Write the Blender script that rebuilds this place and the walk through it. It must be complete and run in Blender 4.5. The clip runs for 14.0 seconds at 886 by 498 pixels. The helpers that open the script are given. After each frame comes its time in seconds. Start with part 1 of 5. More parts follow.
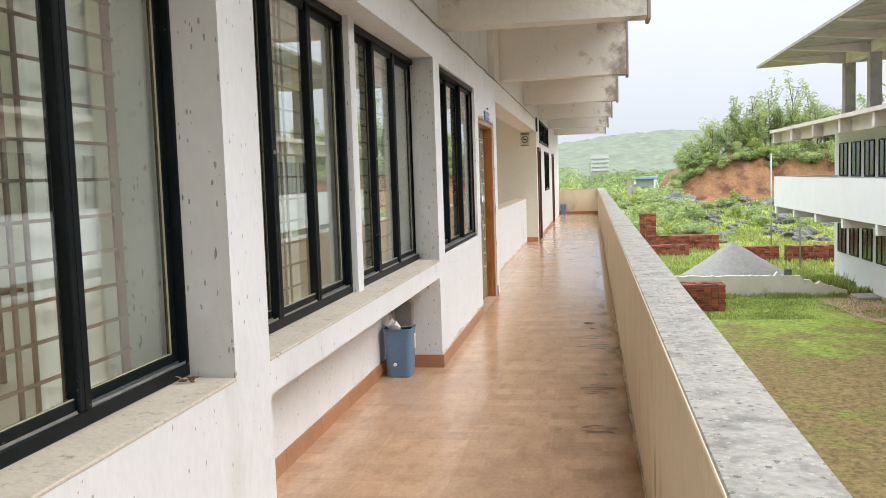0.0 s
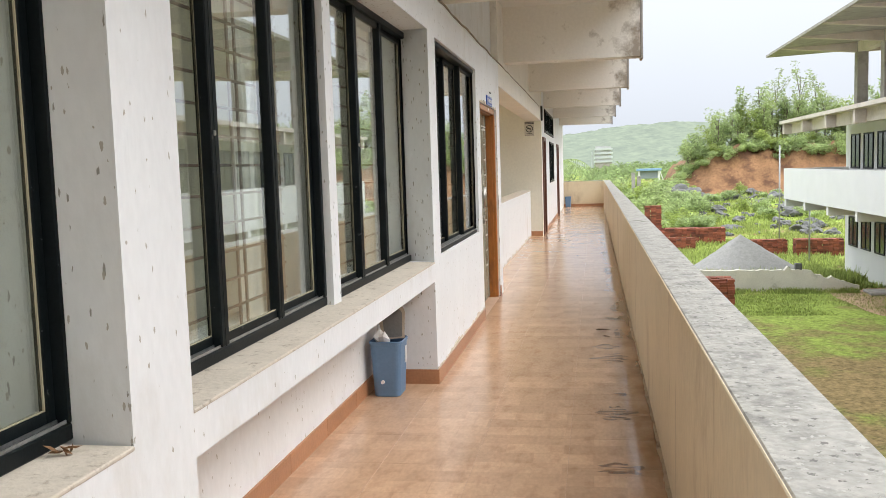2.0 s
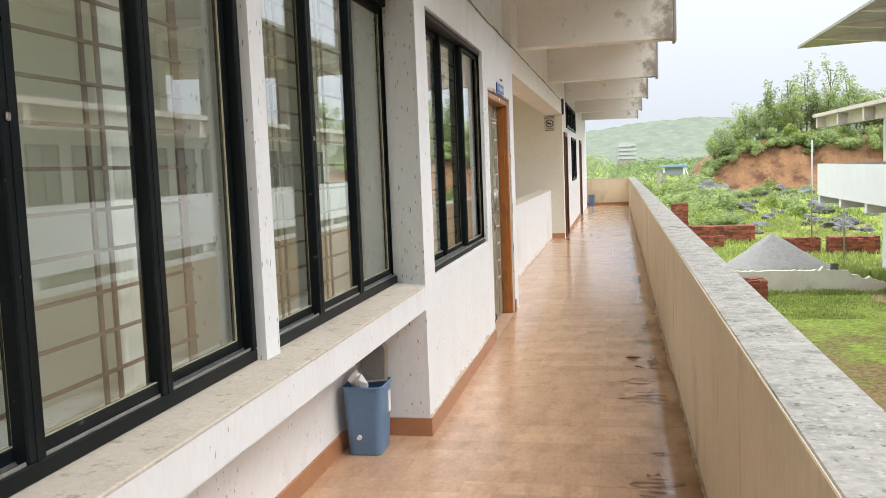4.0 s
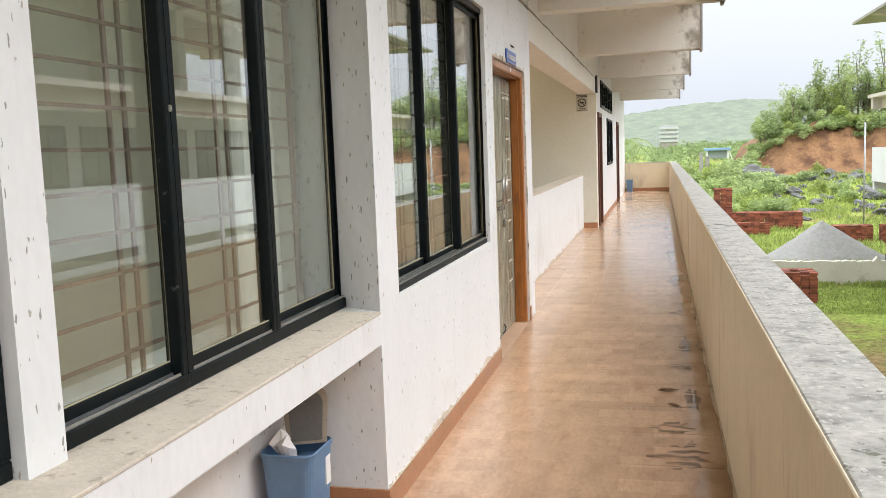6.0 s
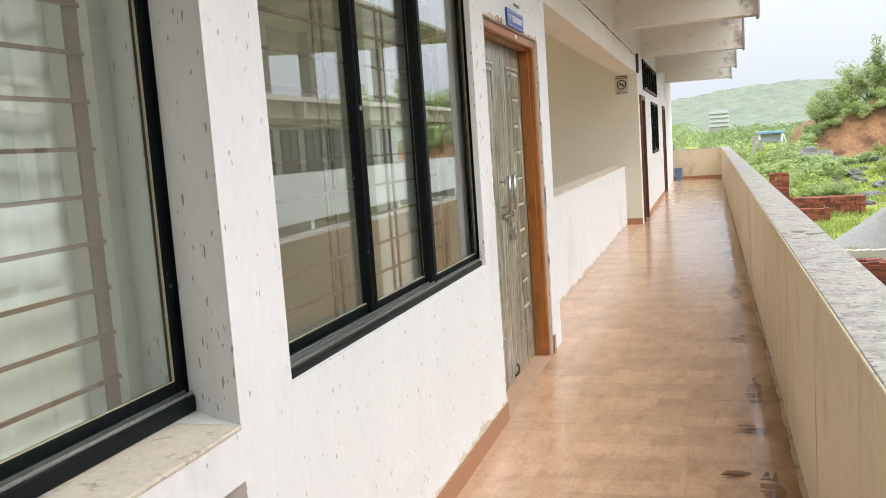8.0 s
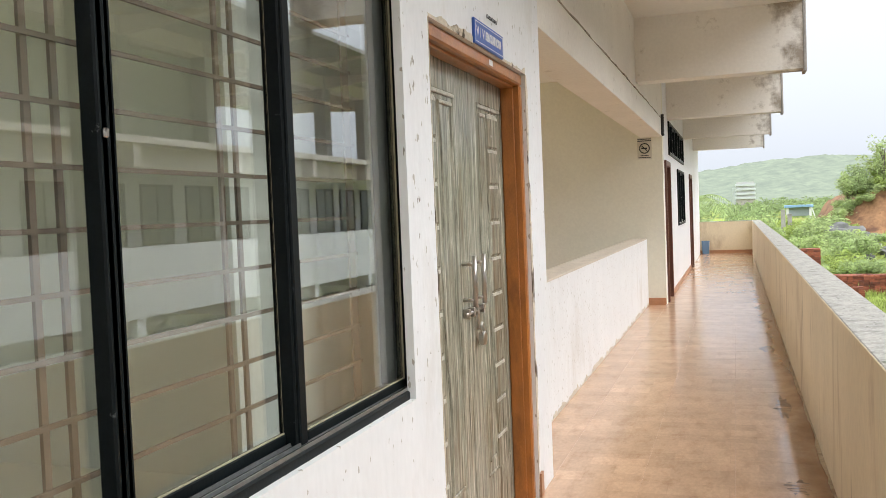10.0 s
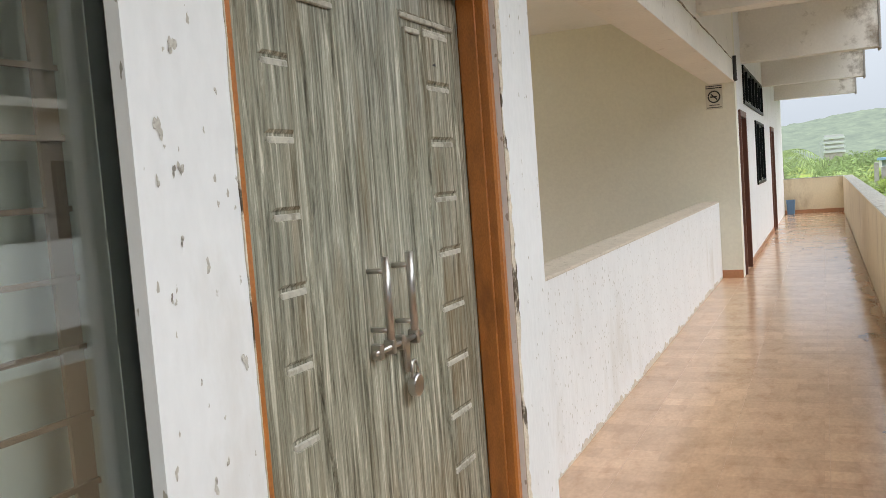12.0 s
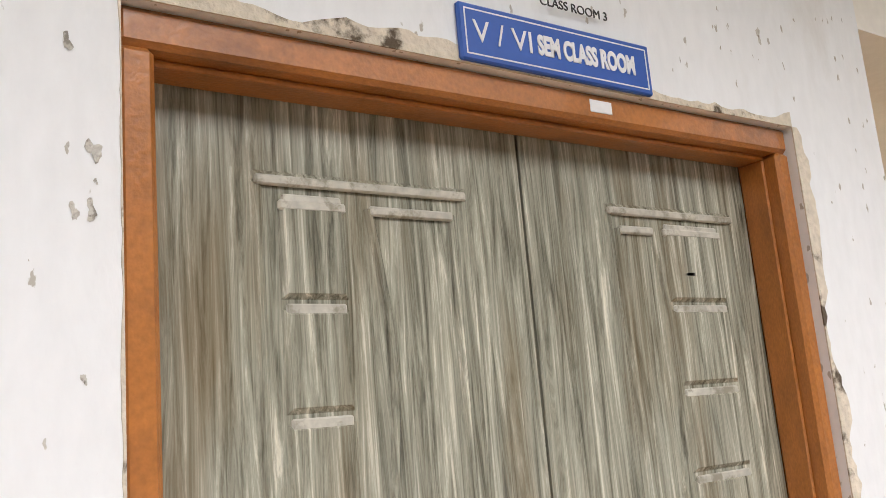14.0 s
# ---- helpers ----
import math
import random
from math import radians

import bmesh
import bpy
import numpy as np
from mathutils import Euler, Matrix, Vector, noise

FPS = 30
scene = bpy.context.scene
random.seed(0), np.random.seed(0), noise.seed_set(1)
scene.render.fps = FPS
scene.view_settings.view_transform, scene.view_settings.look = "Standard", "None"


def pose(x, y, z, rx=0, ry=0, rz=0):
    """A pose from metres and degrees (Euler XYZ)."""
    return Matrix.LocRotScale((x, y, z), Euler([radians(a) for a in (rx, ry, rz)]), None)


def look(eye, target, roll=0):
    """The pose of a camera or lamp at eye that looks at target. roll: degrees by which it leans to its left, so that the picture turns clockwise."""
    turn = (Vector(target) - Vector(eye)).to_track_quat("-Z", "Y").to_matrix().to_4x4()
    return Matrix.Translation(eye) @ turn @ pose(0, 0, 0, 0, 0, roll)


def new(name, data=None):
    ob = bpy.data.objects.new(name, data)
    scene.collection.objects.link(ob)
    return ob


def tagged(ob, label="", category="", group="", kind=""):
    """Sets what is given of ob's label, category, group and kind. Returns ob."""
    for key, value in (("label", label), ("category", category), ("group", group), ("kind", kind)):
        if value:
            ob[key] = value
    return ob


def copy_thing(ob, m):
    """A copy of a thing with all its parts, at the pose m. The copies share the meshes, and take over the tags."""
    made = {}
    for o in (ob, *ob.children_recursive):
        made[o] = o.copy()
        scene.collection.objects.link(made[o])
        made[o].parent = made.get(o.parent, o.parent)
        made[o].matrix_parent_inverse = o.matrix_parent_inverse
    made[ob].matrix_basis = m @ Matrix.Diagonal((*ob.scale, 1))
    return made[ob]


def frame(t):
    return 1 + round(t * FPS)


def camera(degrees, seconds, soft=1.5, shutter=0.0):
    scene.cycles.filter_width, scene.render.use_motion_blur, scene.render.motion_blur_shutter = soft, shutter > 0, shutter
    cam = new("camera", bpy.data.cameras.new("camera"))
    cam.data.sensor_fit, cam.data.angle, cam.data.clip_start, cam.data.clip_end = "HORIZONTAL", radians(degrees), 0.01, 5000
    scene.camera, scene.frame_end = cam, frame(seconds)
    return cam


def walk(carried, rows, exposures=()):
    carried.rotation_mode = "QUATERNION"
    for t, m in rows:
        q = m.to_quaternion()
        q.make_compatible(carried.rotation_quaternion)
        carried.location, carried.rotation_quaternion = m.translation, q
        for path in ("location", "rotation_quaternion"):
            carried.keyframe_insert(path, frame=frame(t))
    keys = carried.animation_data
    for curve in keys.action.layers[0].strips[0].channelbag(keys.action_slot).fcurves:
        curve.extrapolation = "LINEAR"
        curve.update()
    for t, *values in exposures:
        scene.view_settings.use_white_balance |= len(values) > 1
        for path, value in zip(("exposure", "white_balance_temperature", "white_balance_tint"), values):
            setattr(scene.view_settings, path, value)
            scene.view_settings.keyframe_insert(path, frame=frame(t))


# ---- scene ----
cam = camera(54.0, 14.0, soft=0.7)
PATH = [
    (0, (1.168, 2.072, 1.476), (0.829, 4.036, 1.312), -1.9),
    (0.5, (1.113, 2.185, 1.48), (0.777, 4.151, 1.321), -2.5),
    (1, (1.103, 2.375, 1.46), (0.763, 4.339, 1.298), -3.4),
    (1.5, (1.132, 2.606, 1.471), (0.786, 4.568, 1.291), -2.3),
    (2, (1.074, 2.906, 1.464), (0.729, 4.867, 1.281), -1.8),
    (2.5, (1.063, 3.159, 1.466), (0.701, 5.118, 1.285), -2.9),
    (5, (1.025, 4.794, 1.47), (0.603, 6.739, 1.274), -1.9),
    (5.5, (1.071, 5.117, 1.462), (0.619, 7.054, 1.252), -2.7),
    (6, (1.09, 5.395, 1.466), (0.605, 7.323, 1.244), -2.1),
    (6.5, (1.035, 5.768, 1.476), (0.537, 7.693, 1.257), -2.5),
    (7, (1.075, 6.158, 1.448), (0.544, 8.072, 1.21), -3.4),
    (9.5, (0.998, 8.092, 1.452), (0.352, 9.973, 1.243), -3.3),
    (10, (0.96, 8.495, 1.441), (0.321, 10.389, 1.358), -2.3),
    (10.5, (0.948, 8.883, 1.426), (0.27, 10.762, 1.331), -3.3),
    (11, (0.98, 9.196, 1.437), (0.243, 11.051, 1.315), -2.4),
    (11.5, (0.924, 9.58, 1.435), (0.164, 11.426, 1.317), -3.5),
    (12, (0.949, 9.998, 1.431), (0.142, 11.822, 1.282), -4.3),
    (12.5, (0.905, 10.435, 1.428), (0.035, 12.227, 1.242), -4.1),
    (13, (0.817, 10.708, 1.470), (-0.350, 12.333, 1.500), -7.1),
    (13.5, (1.085, 10.888, 1.540), (-0.495, 12.077, 1.857), -3.8),
    (14, (1.050, 11.004, 1.545), (-0.563, 12.133, 1.922), -4.8),
]
walk(cam, [(t, look(e, g, r)) for t, e, g, r in PATH], exposures=((0, 0.45, 6500, 10), (6, 0.5, 6500, 10), (10.5, 0.52, 6500, 10), (12, 0.25, 6360, 8), (12.6, 0.2, 6260, 7), (13.1, 0.5, 6330, 9), (13.6, 0.66, 6480, 12), (14, 0.68, 6540, 13)))

# ---- light ----
world = bpy.data.worlds.new("world")
scene.world = world
world.use_nodes = True
wn, wl = world.node_tree.nodes, world.node_tree.links
wn.clear()
w_out, w_bg = wn.new("ShaderNodeOutputWorld"), wn.new("ShaderNodeBackground")
sky = wn.new("ShaderNodeTexSky")
sky.sky_type, sky.sun_disc = "NISHITA", False
sky.sun_elevation, sky.sun_rotation = radians(35), radians(96)
sky.dust_density = 4.0
hsv = wn.new("ShaderNodeHueSaturation")
hsv.inputs["Saturation"].default_value = 0.25
wl.new(sky.outputs[0], hsv.inputs["Color"])
# an overcast layer: clouds brighter towards the zenith
geo, sep, ramp = wn.new("ShaderNodeTexCoord"), wn.new("ShaderNodeSeparateXYZ"), wn.new("ShaderNodeValToRGB")
wl.new(geo.outputs["Generated"], sep.inputs[0])
wl.new(sep.outputs["Z"], ramp.inputs[0])
ramp.color_ramp.elements[0].position, ramp.color_ramp.elements[0].color = 0.0, (4.1, 4.4, 4.9, 1)
ramp.color_ramp.elements[1].position, ramp.color_ramp.elements[1].color = 0.9, (21.0, 21.8, 23.0, 1)
low_sky = ramp.color_ramp.elements.new(0.22)
low_sky.color = (5.3, 5.6, 6.1, 1)
cloud = wn.new("ShaderNodeTexNoise")
cloud.inputs["Scale"].default_value, cloud.inputs["Detail"].default_value = 2.2, 4
cl_map = wn.new("ShaderNodeMapRange")
cl_map.inputs[3].default_value, cl_map.inputs[4].default_value = 0.93, 1.06
wl.new(geo.outputs["Generated"], cloud.inputs["Vector"])
wl.new(cloud.outputs[0], cl_map.inputs[0])
cl_mul = wn.new("ShaderNodeVectorMath")
cl_mul.operation = "SCALE"
wl.new(ramp.outputs[0], cl_mul.inputs[0])
wl.new(cl_map.outputs[0], cl_mul.inputs["Scale"])
mixw = wn.new("ShaderNodeMix")
mixw.data_type = "RGBA"
mixw.inputs[0].default_value = 0.85
wl.new(hsv.outputs[0], mixw.inputs[6])
wl.new(cl_mul.outputs[0], mixw.inputs[7])
wl.new(mixw.outputs[2], w_bg.inputs[0])
w_bg.inputs[1].default_value = 0.15
wl.new(w_bg.outputs[0], w_out.inputs[0])
sun = new("sun", bpy.data.lights.new("sun", "SUN"))
sun.data.energy, sun.data.angle, sun.data.color = 1.5, radians(40), (1.0, 0.985, 0.965)
sun.matrix_world = look((60, 14, 42), (0, 20, 0))

# ---- materials ----
MATS = {}


def mat(name, color, rough=0.7, var=0.12, scale=6.0, bump=0.15, bscale=60.0, stain=None, stain_scale=1.5, stain_lo=0.55,
        stain_hi=0.75, metal=0.0, stretch=(1, 1, 1), island=0.0, objrand=0.0, coat=0.0, spec=0.5, tip=0.0):
    """A procedural surface: base colour varied at two scales, optional stains with ragged edges, fine relief."""
    if name in MATS:
        return MATS[name]
    m = bpy.data.materials.new(name)
    m.use_nodes = True
    n, l = m.node_tree.nodes, m.node_tree.links
    b = n["Principled BSDF"]
    b.inputs["Roughness"].default_value, b.inputs["Metallic"].default_value = rough, metal
    b.inputs["Specular IOR Level"].default_value = spec
    b.inputs["Coat Weight"].default_value = coat
    g = n.new("ShaderNodeNewGeometry")
    mp = n.new("ShaderNodeMapping")
    mp.inputs["Scale"].default_value = stretch
    l.new(g.outputs["Position"], mp.inputs[0])
    big, fine = n.new("ShaderNodeTexNoise"), n.new("ShaderNodeTexNoise")
    big.inputs["Scale"].default_value, big.inputs["Detail"].default_value = scale, 5
    fine.inputs["Scale"].default_value, fine.inputs["Detail"].default_value = bscale, 4
    for t in (big, fine):
        l.new(mp.outputs[0], t.inputs["Vector"])
    add = n.new("ShaderNodeMath")
    add.operation = "ADD"
    l.new(big.outputs[0], add.inputs[0])
    l.new(fine.outputs[0], add.inputs[1])
    rng = n.new("ShaderNodeMapRange")
    rng.inputs[1].default_value, rng.inputs[2].default_value = 0.6, 1.4
    rng.inputs[3].default_value, rng.inputs[4].default_value = 1 - var, 1 + var
    l.new(add.outputs[0], rng.inputs[0])
    fac = rng.outputs[0]
    for amount, src in ((island, g.outputs["Random Per Island"]), (objrand, None)):
        if amount:
            if src is None:
                src = n.new("ShaderNodeObjectInfo").outputs["Random"]
            r2 = n.new("ShaderNodeMapRange")
            r2.inputs[3].default_value, r2.inputs[4].default_value = 1 - amount, 1 + amount
            l.new(src, r2.inputs[0])
            mu = n.new("ShaderNodeMath")
            mu.operation = "MULTIPLY"
            l.new(fac, mu.inputs[0])
            l.new(r2.outputs[0], mu.inputs[1])
            fac = mu.outputs[0]
    sc = n.new("ShaderNodeVectorMath")
    sc.operation = "SCALE"
    sc.inputs[0].default_value = color
    l.new(fac, sc.inputs["Scale"])
    col = sc.outputs[0]
    if stain:
        st = n.new("ShaderNodeTexNoise")
        st.inputs["Scale"].default_value, st.inputs["Detail"].default_value, st.inputs["Roughness"].default_value = stain_scale, 8, 0.65
        l.new(mp.outputs[0], st.inputs["Vector"])
        sr = n.new("ShaderNodeMapRange")
        sr.inputs[1].default_value, sr.inputs[2].default_value = stain_lo, stain_hi
        src = st.outputs[0]
        if tip:
            sx, mr, sm = n.new("ShaderNodeSeparateXYZ"), n.new("ShaderNodeMapRange"), n.new("ShaderNodeMath")
            l.new(g.outputs["Position"], sx.inputs[0])
            l.new(sx.outputs["X"], mr.inputs[0])
            mr.inputs[1].default_value, mr.inputs[2].default_value, mr.inputs[4].default_value = 1.1, 1.62, tip
            sm.operation = "ADD"
            l.new(src, sm.inputs[0])
            l.new(mr.outputs[0], sm.inputs[1])
            src = sm.outputs[0]
        l.new(src, sr.inputs[0])
        mx = n.new("ShaderNodeMix")
        mx.data_type = "RGBA"
        l.new(sr.outputs[0], mx.inputs[0])
        l.new(col, mx.inputs[6])
        mx.inputs[7].default_value = (*stain, 1)
        col = mx.outputs[2]
    l.new(col, b.inputs["Base Color"])
    if bump:
        bp = n.new("ShaderNodeBump")
        bp.inputs["Strength"].default_value, bp.inputs["Distance"].default_value = bump, 0.01
        l.new(fine.outputs[0], bp.inputs["Height"])
        l.new(bp.outputs[0], b.inputs["Normal"])
    MATS[name] = m
    return m




def specks(m, color, scale, stretch, keep, rmax, ragged_by=0.5):
    """Scattered small spots where the coat has come off, each of its own size, with torn rims."""
    n, l = m.node_tree.nodes, m.node_tree.links
    b = n["Principled BSDF"]
    g, mp, nz, vo, sx, rad, sub, cut, mx, ad = (n.new("ShaderNode" + k) for k in ("NewGeometry", "Mapping", "TexNoise", "TexVoronoi", "SeparateXYZ", "MapRange", "Math", "MapRange", "Mix", "VectorMath"))
    mp.inputs["Scale"].default_value = stretch
    l.new(g.outputs["Position"], mp.inputs[0])
    nz.inputs["Scale"].default_value, nz.inputs["Detail"].default_value = scale * 3.0, 4
    l.new(mp.outputs[0], nz.inputs["Vector"])
    ad.operation = "MULTIPLY_ADD"
    ad.inputs[1].default_value = (ragged_by / scale,) * 3
    l.new(nz.outputs["Color"], ad.inputs[0])
    l.new(mp.outputs[0], ad.inputs[2])
    vo.inputs["Scale"].default_value = scale
    l.new(ad.outputs[0], vo.inputs["Vector"])
    l.new(vo.outputs["Color"], sx.inputs[0])
    rad.inputs[1].default_value, rad.inputs[2].default_value, rad.inputs[3].default_value, rad.inputs[4].default_value = keep, 1.0, -0.05, rmax
    l.new(sx.outputs["X"], rad.inputs[0])
    sub.operation = "SUBTRACT"
    l.new(rad.outputs[0], sub.inputs[0])
    l.new(vo.outputs["Distance"], sub.inputs[1])
    cut.inputs[1].default_value, cut.inputs[2].default_value, cut.inputs[4].default_value = 0.0, 0.05, 0.9
    l.new(sub.outputs[0], cut.inputs[0])
    mx.data_type = "RGBA"
    l.new(cut.outputs[0], mx.inputs[0])
    l.new(b.inputs["Base Color"].links[0].from_socket, mx.inputs[6])
    mx.inputs[7].default_value = color + (1,)
    l.new(mx.outputs[2], b.inputs["Base Color"])


WHITE = mat("white_limewash", (0.81, 0.82, 0.825), 0.85, 0.05, 2.5, 0.2, 30, stain=(0.66, 0.64, 0.60), stain_scale=1.6, stain_lo=0.56, stain_hi=0.8, stretch=(1, 1.3, 0.55))
specks(WHITE, (0.27, 0.265, 0.23), 26, (1.7, 1.7, 0.55), 0.62, 0.24)
specks(WHITE, (0.42, 0.39, 0.33), 62, (1, 1, 0.45), 0.72, 0.38)
CEIL = mat("ceiling_paint", (0.86, 0.84, 0.80), 0.9, 0.05, 2.0, 0.2, 30)
BEAMP = mat("beam_paint", (0.86, 0.83, 0.77), 0.9, 0.06, 2.0, 0.2, 30, stain=(0.36, 0.31, 0.25), stain_scale=4.5, stain_lo=0.62, stain_hi=0.82, tip=0.24)
PARIN = mat("parapet_plaster", (0.76, 0.645, 0.455), 0.85, 0.09, 1.6, 0.3, 40, stain=(0.46, 0.33, 0.20), stain_scale=2.1, stain_lo=0.55, stain_hi=0.80, stretch=(1, 1.15, 0.5))


def drips(m, color, lo, hi, stretch):
    """Thin runs of dirt down a wall."""
    n, l = m.node_tree.nodes, m.node_tree.links
    b = n["Principled BSDF"]
    g, mp, nz, r, mx = n.new("ShaderNodeNewGeometry"), n.new("ShaderNodeMapping"), n.new("ShaderNodeTexNoise"), n.new("ShaderNodeMapRange"), n.new("ShaderNodeMix")
    mp.inputs["Scale"].default_value = stretch
    nz.inputs["Scale"].default_value, nz.inputs["Detail"].default_value = 1.0, 5
    l.new(g.outputs["Position"], mp.inputs[0])
    l.new(mp.outputs[0], nz.inputs["Vector"])
    r.inputs[1].default_value, r.inputs[2].default_value, r.inputs[4].default_value = lo, hi, 0.8
    l.new(nz.outputs[0], r.inputs[0])
    mx.data_type = "RGBA"
    l.new(r.outputs[0], mx.inputs[0])
    l.new(b.inputs["Base Color"].links[0].from_socket, mx.inputs[6])
    mx.inputs[7].default_value = color + (1,)
    l.new(mx.outputs[2], b.inputs["Base Color"])


drips(PARIN, (0.40, 0.27, 0.14), 0.63, 0.80, (1, 5, 0.7))
drips(PARIN, (0.19, 0.12, 0.06), 0.675, 0.76, (1, 14, 0.9))
PARTOP = mat("parapet_coping", (0.40, 0.385, 0.345), 0.9, 0.28, 9, 0.6, 45, stain=(0.20, 0.195, 0.175), stain_scale=13, stain_lo=0.50, stain_hi=0.72)
specks(PARTOP, (0.50, 0.485, 0.44), 50, (1, 1, 1), 0.30, 0.45, 1.2)
specks(PARTOP, (0.17, 0.165, 0.145), 45, (1, 1, 1), 0.50, 0.42, 1.2)
specks(PARTOP, (0.13, 0.135, 0.095), 3.2, (1, 1, 1), 0.66, 0.40, 2.4)
SILL = mat("sill_cement", (0.63, 0.565, 0.475), 0.9, 0.12, 6, 0.4, 60, stain=(0.38, 0.32, 0.25), stain_scale=22, stain_lo=0.57, stain_hi=0.68)
STAIR = mat("stairwell_paint", (0.80, 0.78, 0.66), 0.9, 0.06, 0.9, 0.15, 30)
TILE = mat("floor_tile", (0.585, 0.385, 0.25), 0.15, 0.16, 3.0, 0.03, 25, stain=(0.45, 0.27, 0.165), stain_scale=5, stain_lo=0.5, stain_hi=0.75, objrand=0.045, stretch=(2.2, 1, 1))
GROUT = mat("grout", (0.50, 0.325, 0.215), 0.8)
SKIRT = mat("skirting_tile", (0.42, 0.20, 0.10), 0.35, 0.15, 5, 0.1, 60, objrand=0.08)
BLACKAL = mat("black_aluminium", (0.006, 0.009, 0.010), 0.42, 0.4, 8, 0.05, 90, stain=(0.10, 0.11, 0.11), stain_scale=30, stain_lo=0.66, stain_hi=0.72, spec=0.16)
BRASS = mat("glazing_bead", (0.42, 0.38, 0.26), 0.5, 0.15)
TRACK = mat("bare_aluminium", (0.52, 0.53, 0.53), 0.4, 0.2, 30, 0.05, 90, metal=0.9)
GRILLE = mat("grille_paint", (0.25, 0.18, 0.145), 0.6, 0.15)
INNER = mat("classroom_wall", (0.84, 0.84, 0.77), 0.85, 0.05, 1.2, 0.1, 30)
CURTAIN = mat("curtain_cloth", (0.86, 0.86, 0.83), 0.95, 0.06, 3, 0.1, 120)
DESKW = mat("desk_wood", (0.33, 0.20, 0.12), 0.5, 0.2, 8, 0.1, 60, stretch=(1, 6, 6))
CONC = mat("old_concrete", (0.36, 0.34, 0.31), 0.9, 0.15, 2.5, 0.4, 40, stain=(0.2, 0.19, 0.17), stain_scale=2, stain_lo=0.5, stain_hi=0.75)
OPPW = mat("facade_white", (0.70, 0.70, 0.71), 0.85, 0.05, 1.5, 0.1, 20)
BRICK = mat("red_brick", (0.25, 0.075, 0.042), 0.9, 0.3, 5, 0.3, 40, stain=(0.07, 0.035, 0.025), stain_scale=2.5, stain_lo=0.5, stain_hi=0.7, island=0.45)
SAND = mat("gravel", (0.27, 0.262, 0.245), 0.95, 0.2, 6, 0.7, 14)
SOIL = mat("laterite_soil", (0.23, 0.12, 0.055), 0.95, 0.35, 1.2, 0.8, 6, stain=(0.10, 0.045, 0.022), stain_scale=0.8, stain_lo=0.46, stain_hi=0.62)
ROCK = mat("field_rock", (0.115, 0.115, 0.11), 0.9, 0.3, 2, 0.6, 9, island=0.3)
STEEL = mat("brushed_steel", (0.55, 0.53, 0.50), 0.3, 0.08, 20, 0.05, 200, metal=1.0)
BIN = mat("blue_plastic", (0.12, 0.215, 0.35), 0.45, 0.10, 7, 0.05, 60)
GALV = mat("galvanised_pole", (0.35, 0.36, 0.36), 0.5, 0.1, metal=0.6)


def glass_mat():
    """Thin clear glass: see-through, with gloss that grows towards grazing angles, slightly uneven."""
    m = bpy.data.materials.new("window_glass")
    m.use_nodes = True
    n, l = m.node_tree.nodes, m.node_tree.links
    n.remove(n["Principled BSDF"])
    tr, gl, mx, lw = n.new("ShaderNodeBsdfTransparent"), n.new("ShaderNodeBsdfGlossy"), n.new("ShaderNodeMixShader"), n.new("ShaderNodeLayerWeight")
    tr.inputs[0].default_value = (0.95, 0.985, 0.955, 1)
    gl.inputs["Roughness"].default_value = 0.012
    gl.inputs[0].default_value = (1, 1, 1, 1)
    lw.inputs["Blend"].default_value = 0.5
    pw, ma = n.new("ShaderNodeMath"), n.new("ShaderNodeMath")
    pw.operation, ma.operation = "POWER", "MULTIPLY_ADD"
    pw.inputs[1].default_value = 3.0
    ma.inputs[1].default_value, ma.inputs[2].default_value = 0.82, 0.095
    l.new(lw.outputs["Facing"], pw.inputs[0])
    l.new(pw.outputs[0], ma.inputs[0])
    l.new(ma.outputs[0], mx.inputs[0])
    l.new(tr.outputs[0], mx.inputs[1])
    l.new(gl.outputs[0], mx.inputs[2])
    l.new(mx.outputs[0], n["Material Output"].inputs[0])
    return m


GLASS = glass_mat()

# ---- mesh helpers ----


